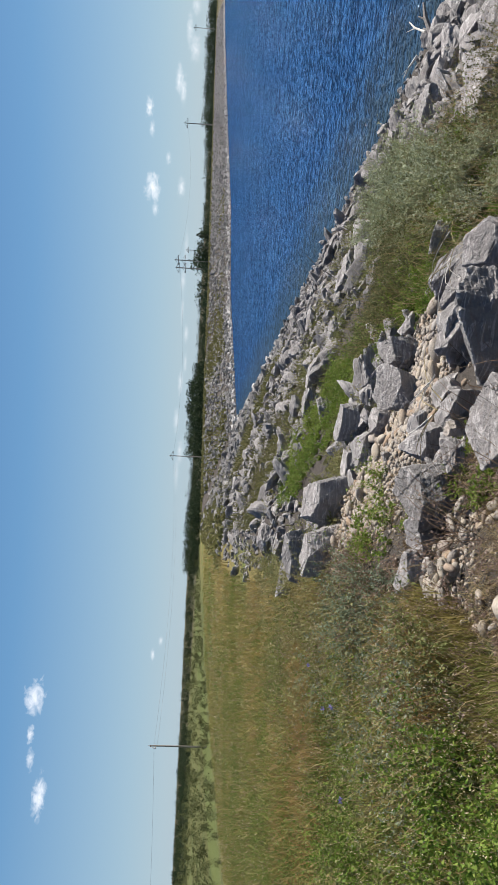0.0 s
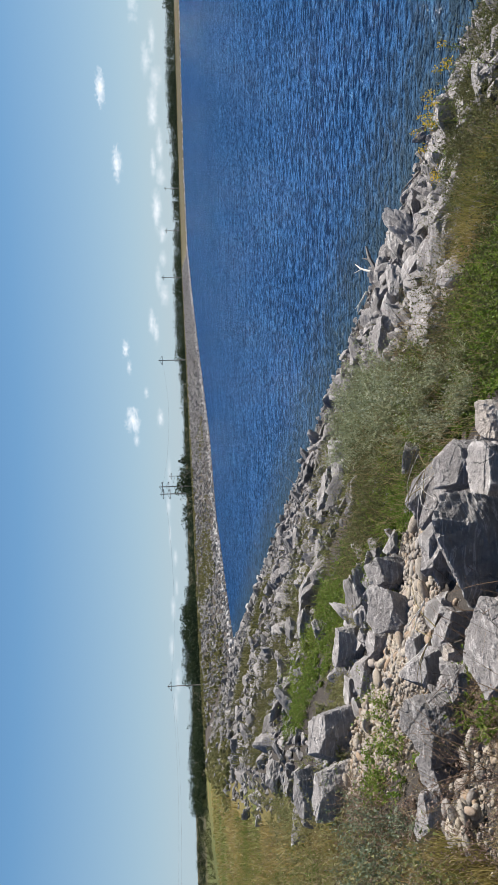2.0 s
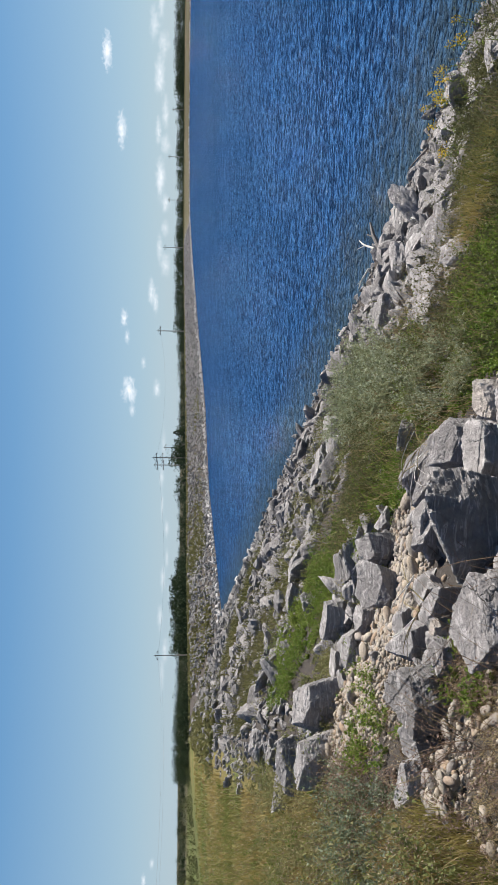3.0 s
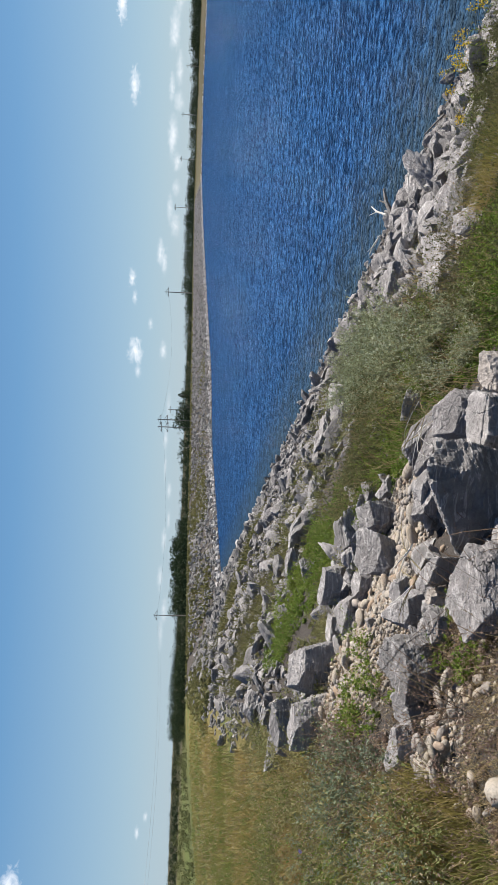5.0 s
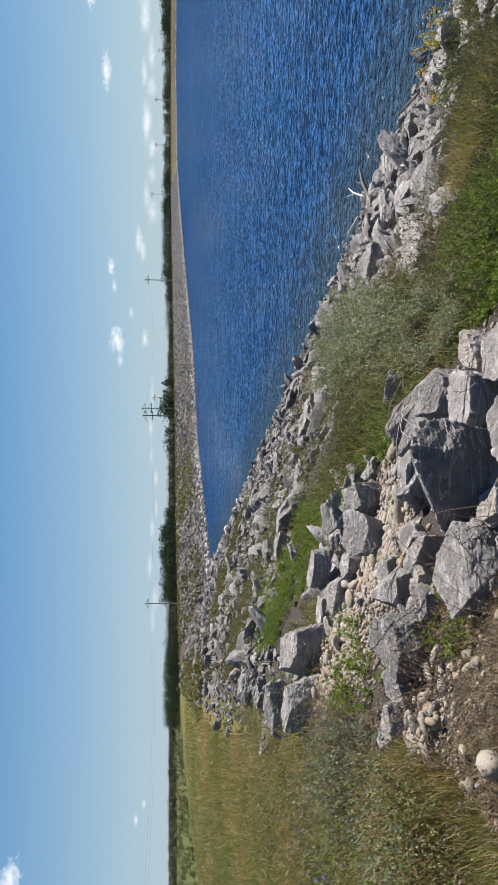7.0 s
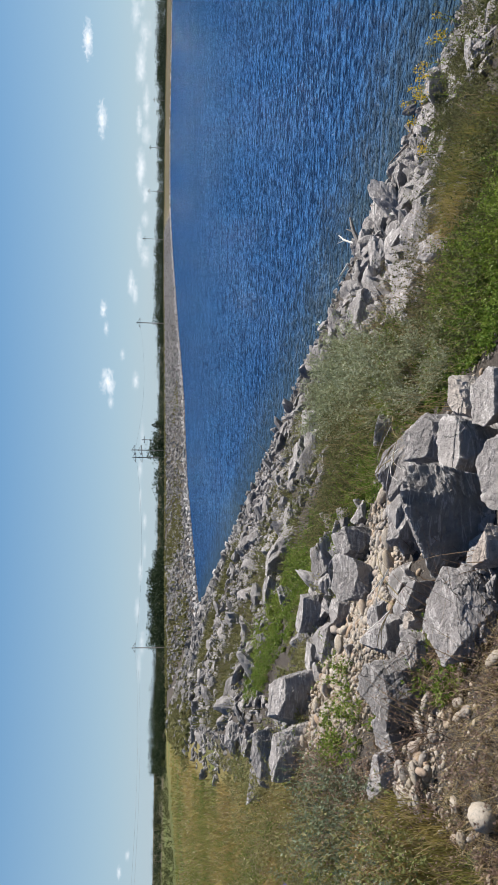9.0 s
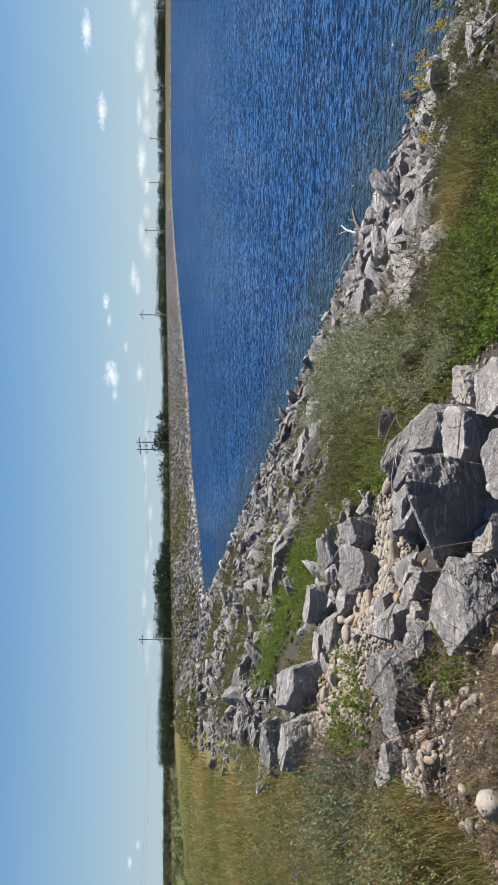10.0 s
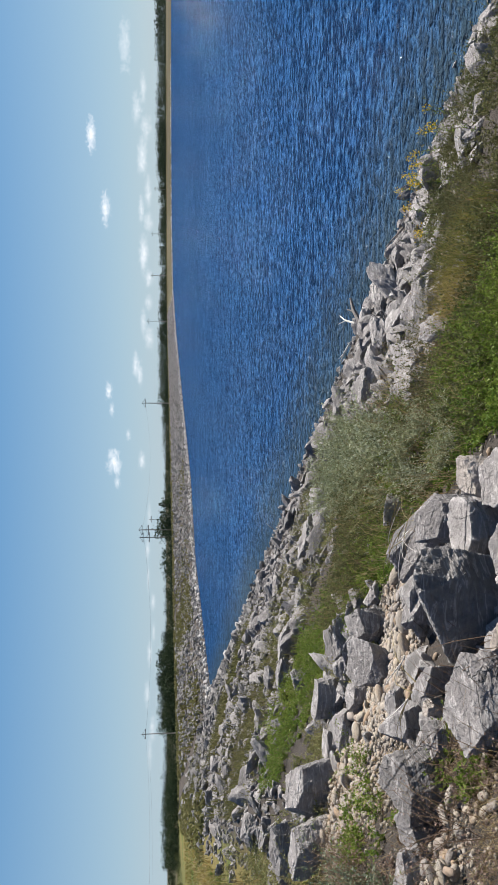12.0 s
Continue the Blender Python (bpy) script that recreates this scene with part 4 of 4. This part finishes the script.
WILLOWS = [shrub_meshes("willow", 0.8, 54, 44, 0.056, 0.27, 0.4, k) for k in range(3)]
for bearing, away, size in ((7.6, 8.4, 0.7), (6.0, 8.8, 0.75), (7.4, 9.8, 0.85), (5.0, 9.9, 0.85), (6.4, 10.8, 0.95), (3.6, 11.0, 0.85), (7.4, 11.9, 0.95), (5.2, 12.0, 1.0), (6.6, 13.2, 1.0),
                            (3.4, 12.8, 0.9), (5.0, 14.0, 1.0), (7.2, 14.8, 0.9), (3.6, 15.0, 0.95), (5.8, 16.2, 0.95), (2.2, 14.0, 0.8), (8.4, 7.6, 0.55), (2.0, 16.8, 0.8), (4.2, 17.4, 0.85),
                            (5.2, 7.4, 0.5), (3.8, 8.0, 0.55), (6.6, 7.2, 0.5), (4.4, 8.7, 0.65), (2.6, 9.4, 0.55), (1.6, 10.6, 0.6), (2.4, 12.2, 0.65)):
    x, y = away * math.sin(radians(bearing)), away * math.cos(radians(bearing))
    shrub(WILLOWS[int(G.integers(0, 3))], x * CT + y * ST, y * CT - x * ST, size, "silvery grey-green willow shrub with narrow leaves")
SAGES = [shrub_meshes("sage", 0.5, 34, 34, 0.032, 0.4, 0.7, 10 + k) for k in range(2)]
for s, l, size in ((-1.0, 8.6, 1.0), (-1.3, 9.8, 1.1), (-0.9, 11.0, 0.9), (-1.5, 12.0, 1.2), (-1.2, 7.4, 0.8), (-1.9, 10.6, 1.0), (-1.3, 6.3, 0.7)):
    shrub(SAGES[int(G.integers(0, 2))], s, l, size, "low twiggy sage bush at the grass edge", "sage_bush", "sage bushes along the crest")


def goldenrod(s, l, h):
    """A leaning stem with narrow leaves and a yellow flower head."""
    x, y = on(s, l)
    ob = new("yellow_wildflower")
    ob.matrix_world = pose(x, y, height_at(x, y), 0, 0, math.degrees(G.uniform(0, 6.28)))
    n = 26
    bm = bmesh.new()
    lean = G.uniform(0.05, 0.25)
    tube(bm, (0, 0, -0.02), (lean * h * 0.4, 0, h * 0.55), 0.004, 0.003, 5), tube(bm, (lean * h * 0.4, 0, h * 0.55), (lean * h, 0, h), 0.003, 0.002, 5)
    part("stem", bm, M["stem"], ob)
    t = G.uniform(0.15, 0.95, n)
    p = np.stack([lean * h * t, np.zeros(n), h * t], -1)
    v, f = leaves(p, G.normal(0, 1, (n, 3)) + (0, 0, 0.3), G.uniform(0.04, 0.08, n), np.full(n, 0.014))
    part_mesh("foliage", mesh_from("foliage", v, f, M["weed"]), ob)
    n = 30
    p = np.stack([lean * h + G.normal(0, 0.03, n), G.normal(0, 0.03, n), h + G.uniform(-0.07, 0.05, n)], -1)
    v, f = leaves(p, G.normal(0, 1, (n, 3)) + (0, 0, 0.6), np.full(n, 0.026), np.full(n, 0.02))
    tagged(part_mesh("flower_head", mesh_from("flower_head", v, f, M["flower"]), ob, "yellow flower cluster"), kind="stuff")
    tagged(ob, "yellow wildflower on a thin stem above shore stones", "wildflower", "yellow wildflowers near the water")


for s, l, h in ((8.9, 9.9, 0.5), (8.6, 9.7, 0.62), (8.8, 9.5, 0.55), (8.3, 9.4, 0.45), (8.5, 9.1, 0.6), (8.0, 8.7, 0.62), (7.6, 8.3, 0.6), (7.0, 7.8, 0.66), (7.2, 7.2, 0.62), (6.4, 7.9, 0.5),
                (8.9, 9.0, 0.5), (9.2, 9.6, 0.5), (7.9, 7.9, 0.6), (8.4, 8.2, 0.6), (6.8, 8.6, 0.4), (9.0, 10.2, 0.4), (7.4, 9.0, 0.55)):
    goldenrod(s, l, h)


def violet(s, l):
    x, y = on(s, l)
    ob = new("violet_wildflower")
    ob.matrix_world = pose(x, y, height_at(x, y))
    bm = bmesh.new()
    tube(bm, (0, 0, -0.02), (0.02, 0, 0.4), 0.003, 0.002, 5)
    part("stem", bm, M["stem"], ob)
    n = 14
    v, f = leaves(np.stack([0.02 + G.normal(0, 0.006, n), G.normal(0, 0.006, n), np.full(n, 0.4)], -1), G.normal(0, 1, (n, 3)) + (0, 0, 0.4), np.full(n, 0.025), np.full(n, 0.014))
    part_mesh("flower_head", mesh_from("flower_head", v, f, M["violet"]), ob, "pale violet flower")
    tagged(ob, "pale violet wildflower in the weeds", "wildflower", "violet wildflowers in the weeds")


for s, l in ((-1.7, 7.4), (-1.6, 7.0), (-2.2, 6.6), (-1.5, 8.4)):
    violet(s, l)

n = 120
x, y, z = scatter(-0.2, 0.95, 4.6, 5.7, n)
stuff("dead_stalks", [blades(x, y, z + 0.05, G.uniform(0.2, 0.5, n), np.full(n, 0.005), G.uniform(0.8, 2.2, n))], "withered", "thin dead brown stalks arching over the blocks", "stalks")

# ---- driftwood on the shore ----


def stick(s, l, z, length, yaw, tilt, r, material, label):
    x, y = on(s, l)
    bm = bmesh.new()
    tube(bm, (0, 0, 0), (length * 0.55, 0.02, 0.03), r, r * 0.8, 7), tube(bm, (length * 0.55, 0.02, 0.03), (length, 0.0, 0), r * 0.8, r * 0.35, 7)
    tube(bm, (length * 0.5, 0.02, 0.03), (length * 0.72, 0.12, 0.12), r * 0.45, r * 0.2, 6)
    ob = part("driftwood", bm, M[material], None)
    ob.matrix_world = pose(x, y, height_at(x, y) + z, 0, -tilt, yaw)
    tagged(ob, label, "driftwood", "driftwood at the waterline")


stick(9.6, 15.4, 0.15, 0.75, 25, 12, 0.06, "driftwood", "dark wet driftwood stub pointing over the water")
stick(8.5, 13.6, 0.42, 0.55, 60, 20, 0.022, "pale_wood", "bleached driftwood stick on the shore rocks")
stick(8.3, 14.0, 0.40, 0.5, 130, 14, 0.02, "pale_wood", "bleached driftwood stick on the shore rocks")
stick(8.9, 12.6, 0.35, 0.5, 200, 8, 0.018, "pale_wood", "bleached driftwood stick on the shore rocks")
stick(6.1, 20.3, 0.1, 0.9, 10, 55, 0.012, "driftwood", "thin dead stem standing in the stones")
stick(9.0, 11.3, 0.2, 0.7, 100, 10, 0.02, "driftwood", "thin dark driftwood branch at the waterline")


def dead_branch(s, l, z, yaw, seed):
    """A bleached branch of thin curved twigs lying over a boulder."""
    x, y = on(s, l)
    g = random.Random(seed)
    ob = new("dead_branch")
    ob.matrix_world = pose(x, y, height_at(x, y) + z, 0, 0, yaw)
    for k in range(7):
        bm = bmesh.new()
        a, bend = g.uniform(-1.1, 1.1), g.uniform(-1.2, 1.2)
        length, p = g.uniform(0.35, 0.8), Vector((g.uniform(-0.2, 0.2), g.uniform(-0.15, 0.15), g.uniform(-0.03, 0.05)))
        for m in range(5):
            q = p + Vector((math.cos(a) * length / 5, math.sin(a) * length / 5, 0.1 * (0.4 - m / 5) + g.uniform(-0.01, 0.01)))
            tube(bm, p, q, 0.0045 * (1 - m / 6), 0.0045 * (1 - (m + 1) / 6), 5)
            p, a = q, a + bend / 4
        part("twig", bm, M["stem"] if k % 3 else M["pale_wood"], ob)
    tagged(ob, "bleached dead branch of thin curved twigs on a boulder", "dead branch")


dead_branch(2.15, 6.5, 0.42, 150, 3)
dead_branch(2.35, 6.9, 0.35, 200, 4)
dead_branch(0.75, 5.6, 0.38, 120, 6)

# ---- power line ----


def utility_pole(azimuth, away, top, double=False, yaw=0.0):
    """A wooden pole with a crossarm, braces and insulators; its foot is on the meadow."""
    x, y = away * math.sin(radians(azimuth)), away * math.cos(radians(azimuth))
    z = height_at(x, y)
    h = top - z
    ob = new("utility_pole")
    ob.matrix_world = pose(x, y, z, 0, 0, -azimuth + yaw)
    bm = bmesh.new()
    tube(bm, (0, 0, -0.3), (0, 0, h), 0.19, 0.13, 10)
    part("pole", bm, M["pole"], ob)
    arm = 1.5
    levels = ((h - 1.0, arm), (h - 3.0, arm)) if double else ((h - 1.1, arm),)
    for zz, a in levels:
        bm = bmesh.new()
        bmesh.ops.create_cube(bm, size=1, matrix=Matrix.LocRotScale((0, 0.16, zz), None, (2 * a, 0.14, 0.18)))
        bmesh.ops.bevel(bm, geom=bm.edges[:], offset=0.02, segments=1, affect="EDGES")
        crossarm = part("crossarm", bm, M["pole"], ob)
        for sx in (-1, 1):
            bm = bmesh.new()
            tube(bm, (sx * a * 0.95, 0.16, zz), (0, 0.16, zz + 1.0), 0.05, 0.05, 6)
            part("brace", bm, M["pole"], crossarm)
            bm = bmesh.new()
            tube(bm, (sx * a * 0.92, 0.16, zz + 0.05), (sx * a * 0.92, 0.16, zz + 0.42), 0.06, 0.04, 6)
            part("insulator", bm, M["insulator"], crossarm, "grey ceramic insulator")
    bm = bmesh.new()
    tube(bm, (0, 0, h), (0, 0, h + 0.35), 0.06, 0.04, 6)
    part("insulator", bm, M["insulator"], ob, "grey ceramic insulator")
    return tagged(ob, "weathered wooden utility pole with a crossarm beyond the dike", "utility pole", "utility poles of the power line")


utility_pole(-13.08, 286, 9.3)
utility_pole(-0.36, 262, 9.5, double=True)
utility_pole(0.14, 262, 9.8, double=True)
utility_pole(8.77, 290, 9.5)
utility_pole(14.31, 485, 11.7)
utility_pole(17.35, 560, 10.3)
utility_pole(20.05, 620, 11.0)
utility_pole(22.9, 690, 9.4)
utility_pole(-32.11, 170, 7.0, yaw=78)
utility_pole(0.85, 390, 9.0)


def wire(a, b, sag):
    """A hanging wire between two places."""
    cu = bpy.data.curves.new("power_wire", "CURVE")
    cu.dimensions, cu.bevel_depth, cu.bevel_resolution = "3D", 0.018, 1
    sp = cu.splines.new("POLY")
    sp.points.add(24)
    for k in range(25):
        t = k / 24
        p = Vector(a).lerp(Vector(b), t)
        sp.points[k].co = (p.x, p.y, p.z - sag * 4 * t * (1 - t), 1)
    cu.materials.append(M["wire"])
    tagged(new("power_wire", cu), "thin sagging power wire strung between poles", "power wire", "wires of the power line")


wire((-90.4, 144.0, 6.2), (-64.7, 278.6, 8.2), 1.6)
wire((-90.4, 144.0, 5.6), (-64.7, 278.6, 7.6), 1.6)
wire((-90.4, 144.0, 6.2), (-164.5, 95.0, 6.5), 1.2)
wire((-64.7, 278.6, 8.2), (0.4, 262.0, 8.5), 2.0)
wire((1.9, 262.0, 8.5), (44.2, 286.6, 8.5), 2.0)

# ---- woods and shrubs beyond the dike ----


def crown_arrays(h, wide, n, seed, conifer=False):
    """A ragged crown of many leaf clumps, on a unit of metres."""
    g = np.random.default_rng(seed)
    if conifer:
        t = g.random(n) ** 1.4
        a, r = g.uniform(0, 6.28, n), (1 - t) * wide * g.uniform(0.3, 1.0, n) + 0.05
        p = np.stack([np.cos(a) * r, np.sin(a) * r, h * (0.06 + 0.94 * t)], -1)
        d = np.stack([np.cos(a), np.sin(a), g.uniform(-0.5, 0.1, n)], -1)
    else:
        c = np.stack([g.normal(0, wide * 0.42, 9), g.normal(0, wide * 0.42, 9), h * g.uniform(0.12, 0.84, 9)], -1)
        p = c[g.integers(0, 9, n)] + g.normal(0, 1, (n, 3)) * (wide * 0.26, wide * 0.26, h * 0.1)
        p[:, 2] = np.clip(p[:, 2], 0.05 * h, h)
        d = g.normal(0, 1, (n, 3)) + (0, 0, 0.3)
    size = g.uniform(0.5, 1.0, n) * h * (0.07 if n > 400 else 0.09)
    return leaves(p, d, size, size * 0.75)


CROWNS = [crown_arrays(1.0, 0.36, 320, 40 + k) for k in range(7)]
FIRS = [crown_arrays(1.0, 0.2, 150, 60 + k, True) for k in range(3)]
woods, bushes = [], []


def plant_row(y0, y1, rise, away, gap, kind="wood", deep=40.0, vary=0.14):
    """Trees between two bearings (degrees clockwise), their tops about rise degrees over the eye."""
    b = y0
    while b < y1:
        a = away + G.uniform(0, deep)
        x, y = a * math.sin(radians(b)), a * math.cos(radians(b))
        z = height_at(x, y)
        top = 1.65 + math.tan(radians(rise)) * a
        h = max(1.2, (top - z) * (1 + G.uniform(-vary, vary * 0.45)))
        wide = h * G.uniform(0.85, 1.35)
        fir = G.random() < 0.1
        row = (x, y, z - 0.1, G.uniform(0, 6.28), 0, 0, wide * (0.7 if fir else 1), wide * (0.7 if fir else 1), h, int(G.integers(7, 10)) if fir and kind == "wood" else int(G.integers(0, 7)))
        (woods if kind == "wood" else bushes).append(row)
        b += gap * G.uniform(0.6, 1.3)


# bearings in degrees; rise in degrees over the eye
for depth in (0, 25):
    plant_row(24, 52, 0.52, 650 + depth, 0.2), plant_row(34, 52, 0.45, 620 + depth, 0.3)
    plant_row(20, 27, 0.4, 680 + depth, 0.18), plant_row(15, 21, 0.36, 640 + depth, 0.18), plant_row(9, 15.5, 0.44, 560 + depth, 0.18), plant_row(5.5, 9.5, 0.24, 560 + depth, 0.18), plant_row(2.5, 5.5, 0.1, 600 + depth, 0.16)
    plant_row(-7.5, -2.5, 0.1, 420 + depth, 0.2), plant_row(-8.0, -6.8, 0.3, 380 + depth, 0.25), plant_row(-12.8, -7.6, 0.56, 330 + depth, 0.2)
    plant_row(-17.5, -12.6, 0.14, 400 + depth, 0.22), plant_row(-20.8, -15.6, 0.3, 390 + depth, 0.2), plant_row(-50, -20, 0.0, 520 + depth, 0.2)
    plant_row(-53, -31, -0.02, 340 + depth, 0.28)
plant_row(-2.3, 0.9, 0.6, 255, 0.2, deep=25, vary=0.4), plant_row(0.8, 2.0, 0.42, 255, 0.3, deep=20), plant_row(-2.6, 2.6, 0.15, 265, 0.25, deep=25, vary=0.3)
plant_row(-53, -20, -0.32, 190, 0.36, "bush", 140, 0.35), plant_row(-53, -22, -0.75, 120, 0.5, "bush", 70, 0.35), plant_row(-53, -31, -1.7, 65, 1.3, "bush", 30, 0.25)
stuff_shapes = CROWNS + FIRS
ob = new("far_woods", mesh_from("far_woods", *joined(stuff_shapes, woods), M["crown"]))
tagged(ob, "dark green line of far woods on the plain", "woods", kind="stuff")
ob = new("meadow_bushes", mesh_from("meadow_bushes", *joined(CROWNS, bushes), M["shrub_far"]))
tagged(ob, "low grey-green bushes dotted over the meadow", "bushes", kind="stuff")


def spruce(azimuth, away, h):
    x, y = away * math.sin(radians(azimuth)), away * math.cos(radians(azimuth))
    ob = new("spruce_tree")
    ob.matrix_world = pose(x, y, height_at(x, y))
    bm = bmesh.new()
    tube(bm, (0, 0, -0.2), (0, 0, h * 0.95), 0.16, 0.03, 8)
    for k in range(14):
        t, a = 0.2 + 0.055 * k, k * 2.4
        tube(bm, (0, 0, h * t), (math.cos(a) * h * 0.22 * (1.05 - t), math.sin(a) * h * 0.22 * (1.05 - t), h * (t - 0.02)), 0.04, 0.015, 5)
    part("trunk", bm, M["bark"], ob)
    v, f = crown_arrays(h, h * 0.4, 1100, 77, True)
    part_mesh("crown", mesh_from("crown", v, f, M["crown"]), ob)
    tagged(ob, "ragged dark green spruce beyond the dike", "tree")


def bare_tree(azimuth, away, h):
    x, y = away * math.sin(radians(azimuth)), away * math.cos(radians(azimuth))
    ob = new("sparse_tree")
    ob.matrix_world = pose(x, y, height_at(x, y))
    g = random.Random(5)
    bm = bmesh.new()
    tube(bm, (0, 0, -0.2), (0.2, 0, h * 0.6), 0.15, 0.08, 8)
    ends = []
    for k in range(11):
        a, t = g.uniform(0, 6.28), g.uniform(0.3, 0.6)
        p, q = Vector((0.2 * t / 0.6, 0, h * t)), Vector((math.cos(a) * h * 0.25, math.sin(a) * h * 0.25, h * (t + g.uniform(0.15, 0.4))))
        tube(bm, p, q, 0.05, 0.02, 5)
        ends.append(q)
    part("trunk", bm, M["bark"], ob)
    n = 420
    p = np.array([ends[k % 11][:] for k in range(n)]) + G.normal(0, 0.4, (n, 3))
    v, f = leaves(p, G.normal(0, 1, (n, 3)), np.full(n, 0.32), np.full(n, 0.2))
    part_mesh("crown", mesh_from("crown", v, f, M["crown"]), ob)
    tagged(ob, "thin half-bare tree with few leaves beyond the dike", "tree")


spruce(1.85, 258, 6.2)
bare_tree(1.0, 258, 6.2), bare_tree(-1.7, 262, 6.8)


def fence(a0, a1, away):
    """A short post-and-rail fence on the meadow."""
    ob = new("fence")
    p0, p1 = [Vector((away * math.sin(radians(a)), away * math.cos(radians(a)), 0)) for a in (a0, a1)]
    posts = []
    for k in range(7):
        p = p0.lerp(p1, k / 6)
        p.z = height_at(p.x, p.y)
        posts.append(p)
        bm = bmesh.new()
        tube(bm, p - Vector((0, 0, 0.2)), p + Vector((0, 0, 1.5)), 0.12, 0.11, 6)
        part("post", bm, M["pole"], ob)
    for p, q in zip(posts, posts[1:]):
        for z in (0.6, 1.2):
            bm = bmesh.new()
            tube(bm, p + Vector((0, 0, z)), q + Vector((0, 0, z)), 0.07, 0.07, 5)
            part("rail", bm, M["pale_wood"], ob)
    tagged(ob, "pale post-and-rail fence on the far meadow", "fence")


fence(-25.5, -21.6, 175)


# ---- fair-weather clouds on the far sky ----
def cloud_material(name, seed, cover, aspect):
    w = Nodes(name)
    v = w.scaled((1, 1, 1))
    sep = w.add("ShaderNodeVectorMath")
    sep.operation = "LENGTH"
    w.put(v, sep.inputs[0])
    off = w.add("ShaderNodeVectorMath")
    off.operation = "MULTIPLY_ADD"
    w.put(v, off.inputs[0])
    off.inputs[1].default_value, off.inputs[2].default_value = (0.62 * aspect, 0.8, 1), (seed * 3.1, seed * 1.7, 0)
    n = w.noise(1.9, 7, 0.62, off.outputs[0], 0.8)
    a = w.math("SUBTRACT", w.math("ADD", n, 0.28), w.math("MULTIPLY", sep.outputs["Value"], 0.62))
    alpha = w.math("MULTIPLY", w.ramp(a, [(0.28, 0.0), (0.85, 1.0)]), cover)
    em, clear, mixer = w.add("ShaderNodeEmission"), w.add("ShaderNodeBsdfTransparent"), w.add("ShaderNodeMixShader")
    em.inputs["Color"].default_value, em.inputs["Strength"].default_value = (0.93, 0.95, 1.0, 1), 0.61
    w.put(alpha, mixer.inputs[0])
    w.t.links.new(clear.outputs[0], mixer.inputs[1]), w.t.links.new(em.outputs[0], mixer.inputs[2])
    w.t.links.new(mixer.outputs[0], w.t.nodes["Material Output"].inputs["Surface"])
    w.t.nodes.remove(w.b)
    return w.mat


def cloud(azimuth, elevation, wide, high, cover, seed):
    """wide and high in degrees."""
    far = 4200
    a, e = radians(azimuth), radians(elevation)
    place = Vector((math.sin(a) * math.cos(e), math.cos(a) * math.cos(e), math.sin(e))) * far
    bm = bmesh.new()
    bm.faces.new([bm.verts.new(p) for p in ((-1, -1, 0), (1, -1, 0), (1, 1, 0), (-1, 1, 0))])
    ob = part("backdrop_cloud", bm, cloud_material("cloud", seed, cover, wide / high), None)
    m = look(place, (0, 0, 1.65)) @ Matrix.Diagonal((far * radians(wide) * 0.58, far * radians(high) * 0.56, 1, 1))
    ob.matrix_world = m
    ob.visible_shadow = False
    tagged(ob, "small white fair-weather cloud low in the sky", "cloud", kind="structure")


cloud(4.76, 3.5, 2.2, 1.2, 0.9, 1)
cloud(3.35, 3.25, 1.1, 0.5, 0.5, 5)
cloud(9.6, 3.8, 1.6, 0.6, 0.7, 2)
cloud(8.3, 3.6, 1.1, 0.45, 0.5, 6)
cloud(21.6, 3.85, 2.6, 0.75, 0.85, 3)
cloud(26.1, 4.65, 2.8, 0.75, 0.85, 4)
cloud(4.86, 1.6, 1.5, 0.6, 0.5, 7)
cloud(31.4, 2.4, 3.5, 0.9, 0.4, 8)
cloud(-29.3, 9.3, 2.5, 1.5, 0.85, 10)
cloud(-35.18, 8.45, 2.9, 1.0, 0.85, 11)
cloud(-33.06, 9.2, 1.5, 0.6, 0.55, 12)
cloud(-31.6, 9.35, 1.3, 0.55, 0.75, 13)
cloud(-26.41, 1.98, 0.8, 0.35, 0.6, 14)
cloud(-25.5, 1.5, 0.7, 0.35, 0.5, 15)
cloud(6.6, 2.5, 1.0, 0.4, 0.4, 18)
for k in range(16):
    cloud(10.5 + k * 1.25 + G.uniform(-0.4, 0.4), G.uniform(1.0, 2.0), G.uniform(1.0, 2.6), G.uniform(0.4, 0.85), G.uniform(0.35, 0.6), 30 + k)
for k in range(9):
    cloud(-14 + k * 1.9 + G.uniform(-0.7, 0.7), G.uniform(0.8, 1.3), G.uniform(1.2, 2.8), G.uniform(0.25, 0.5), G.uniform(0.25, 0.45), 60 + k)
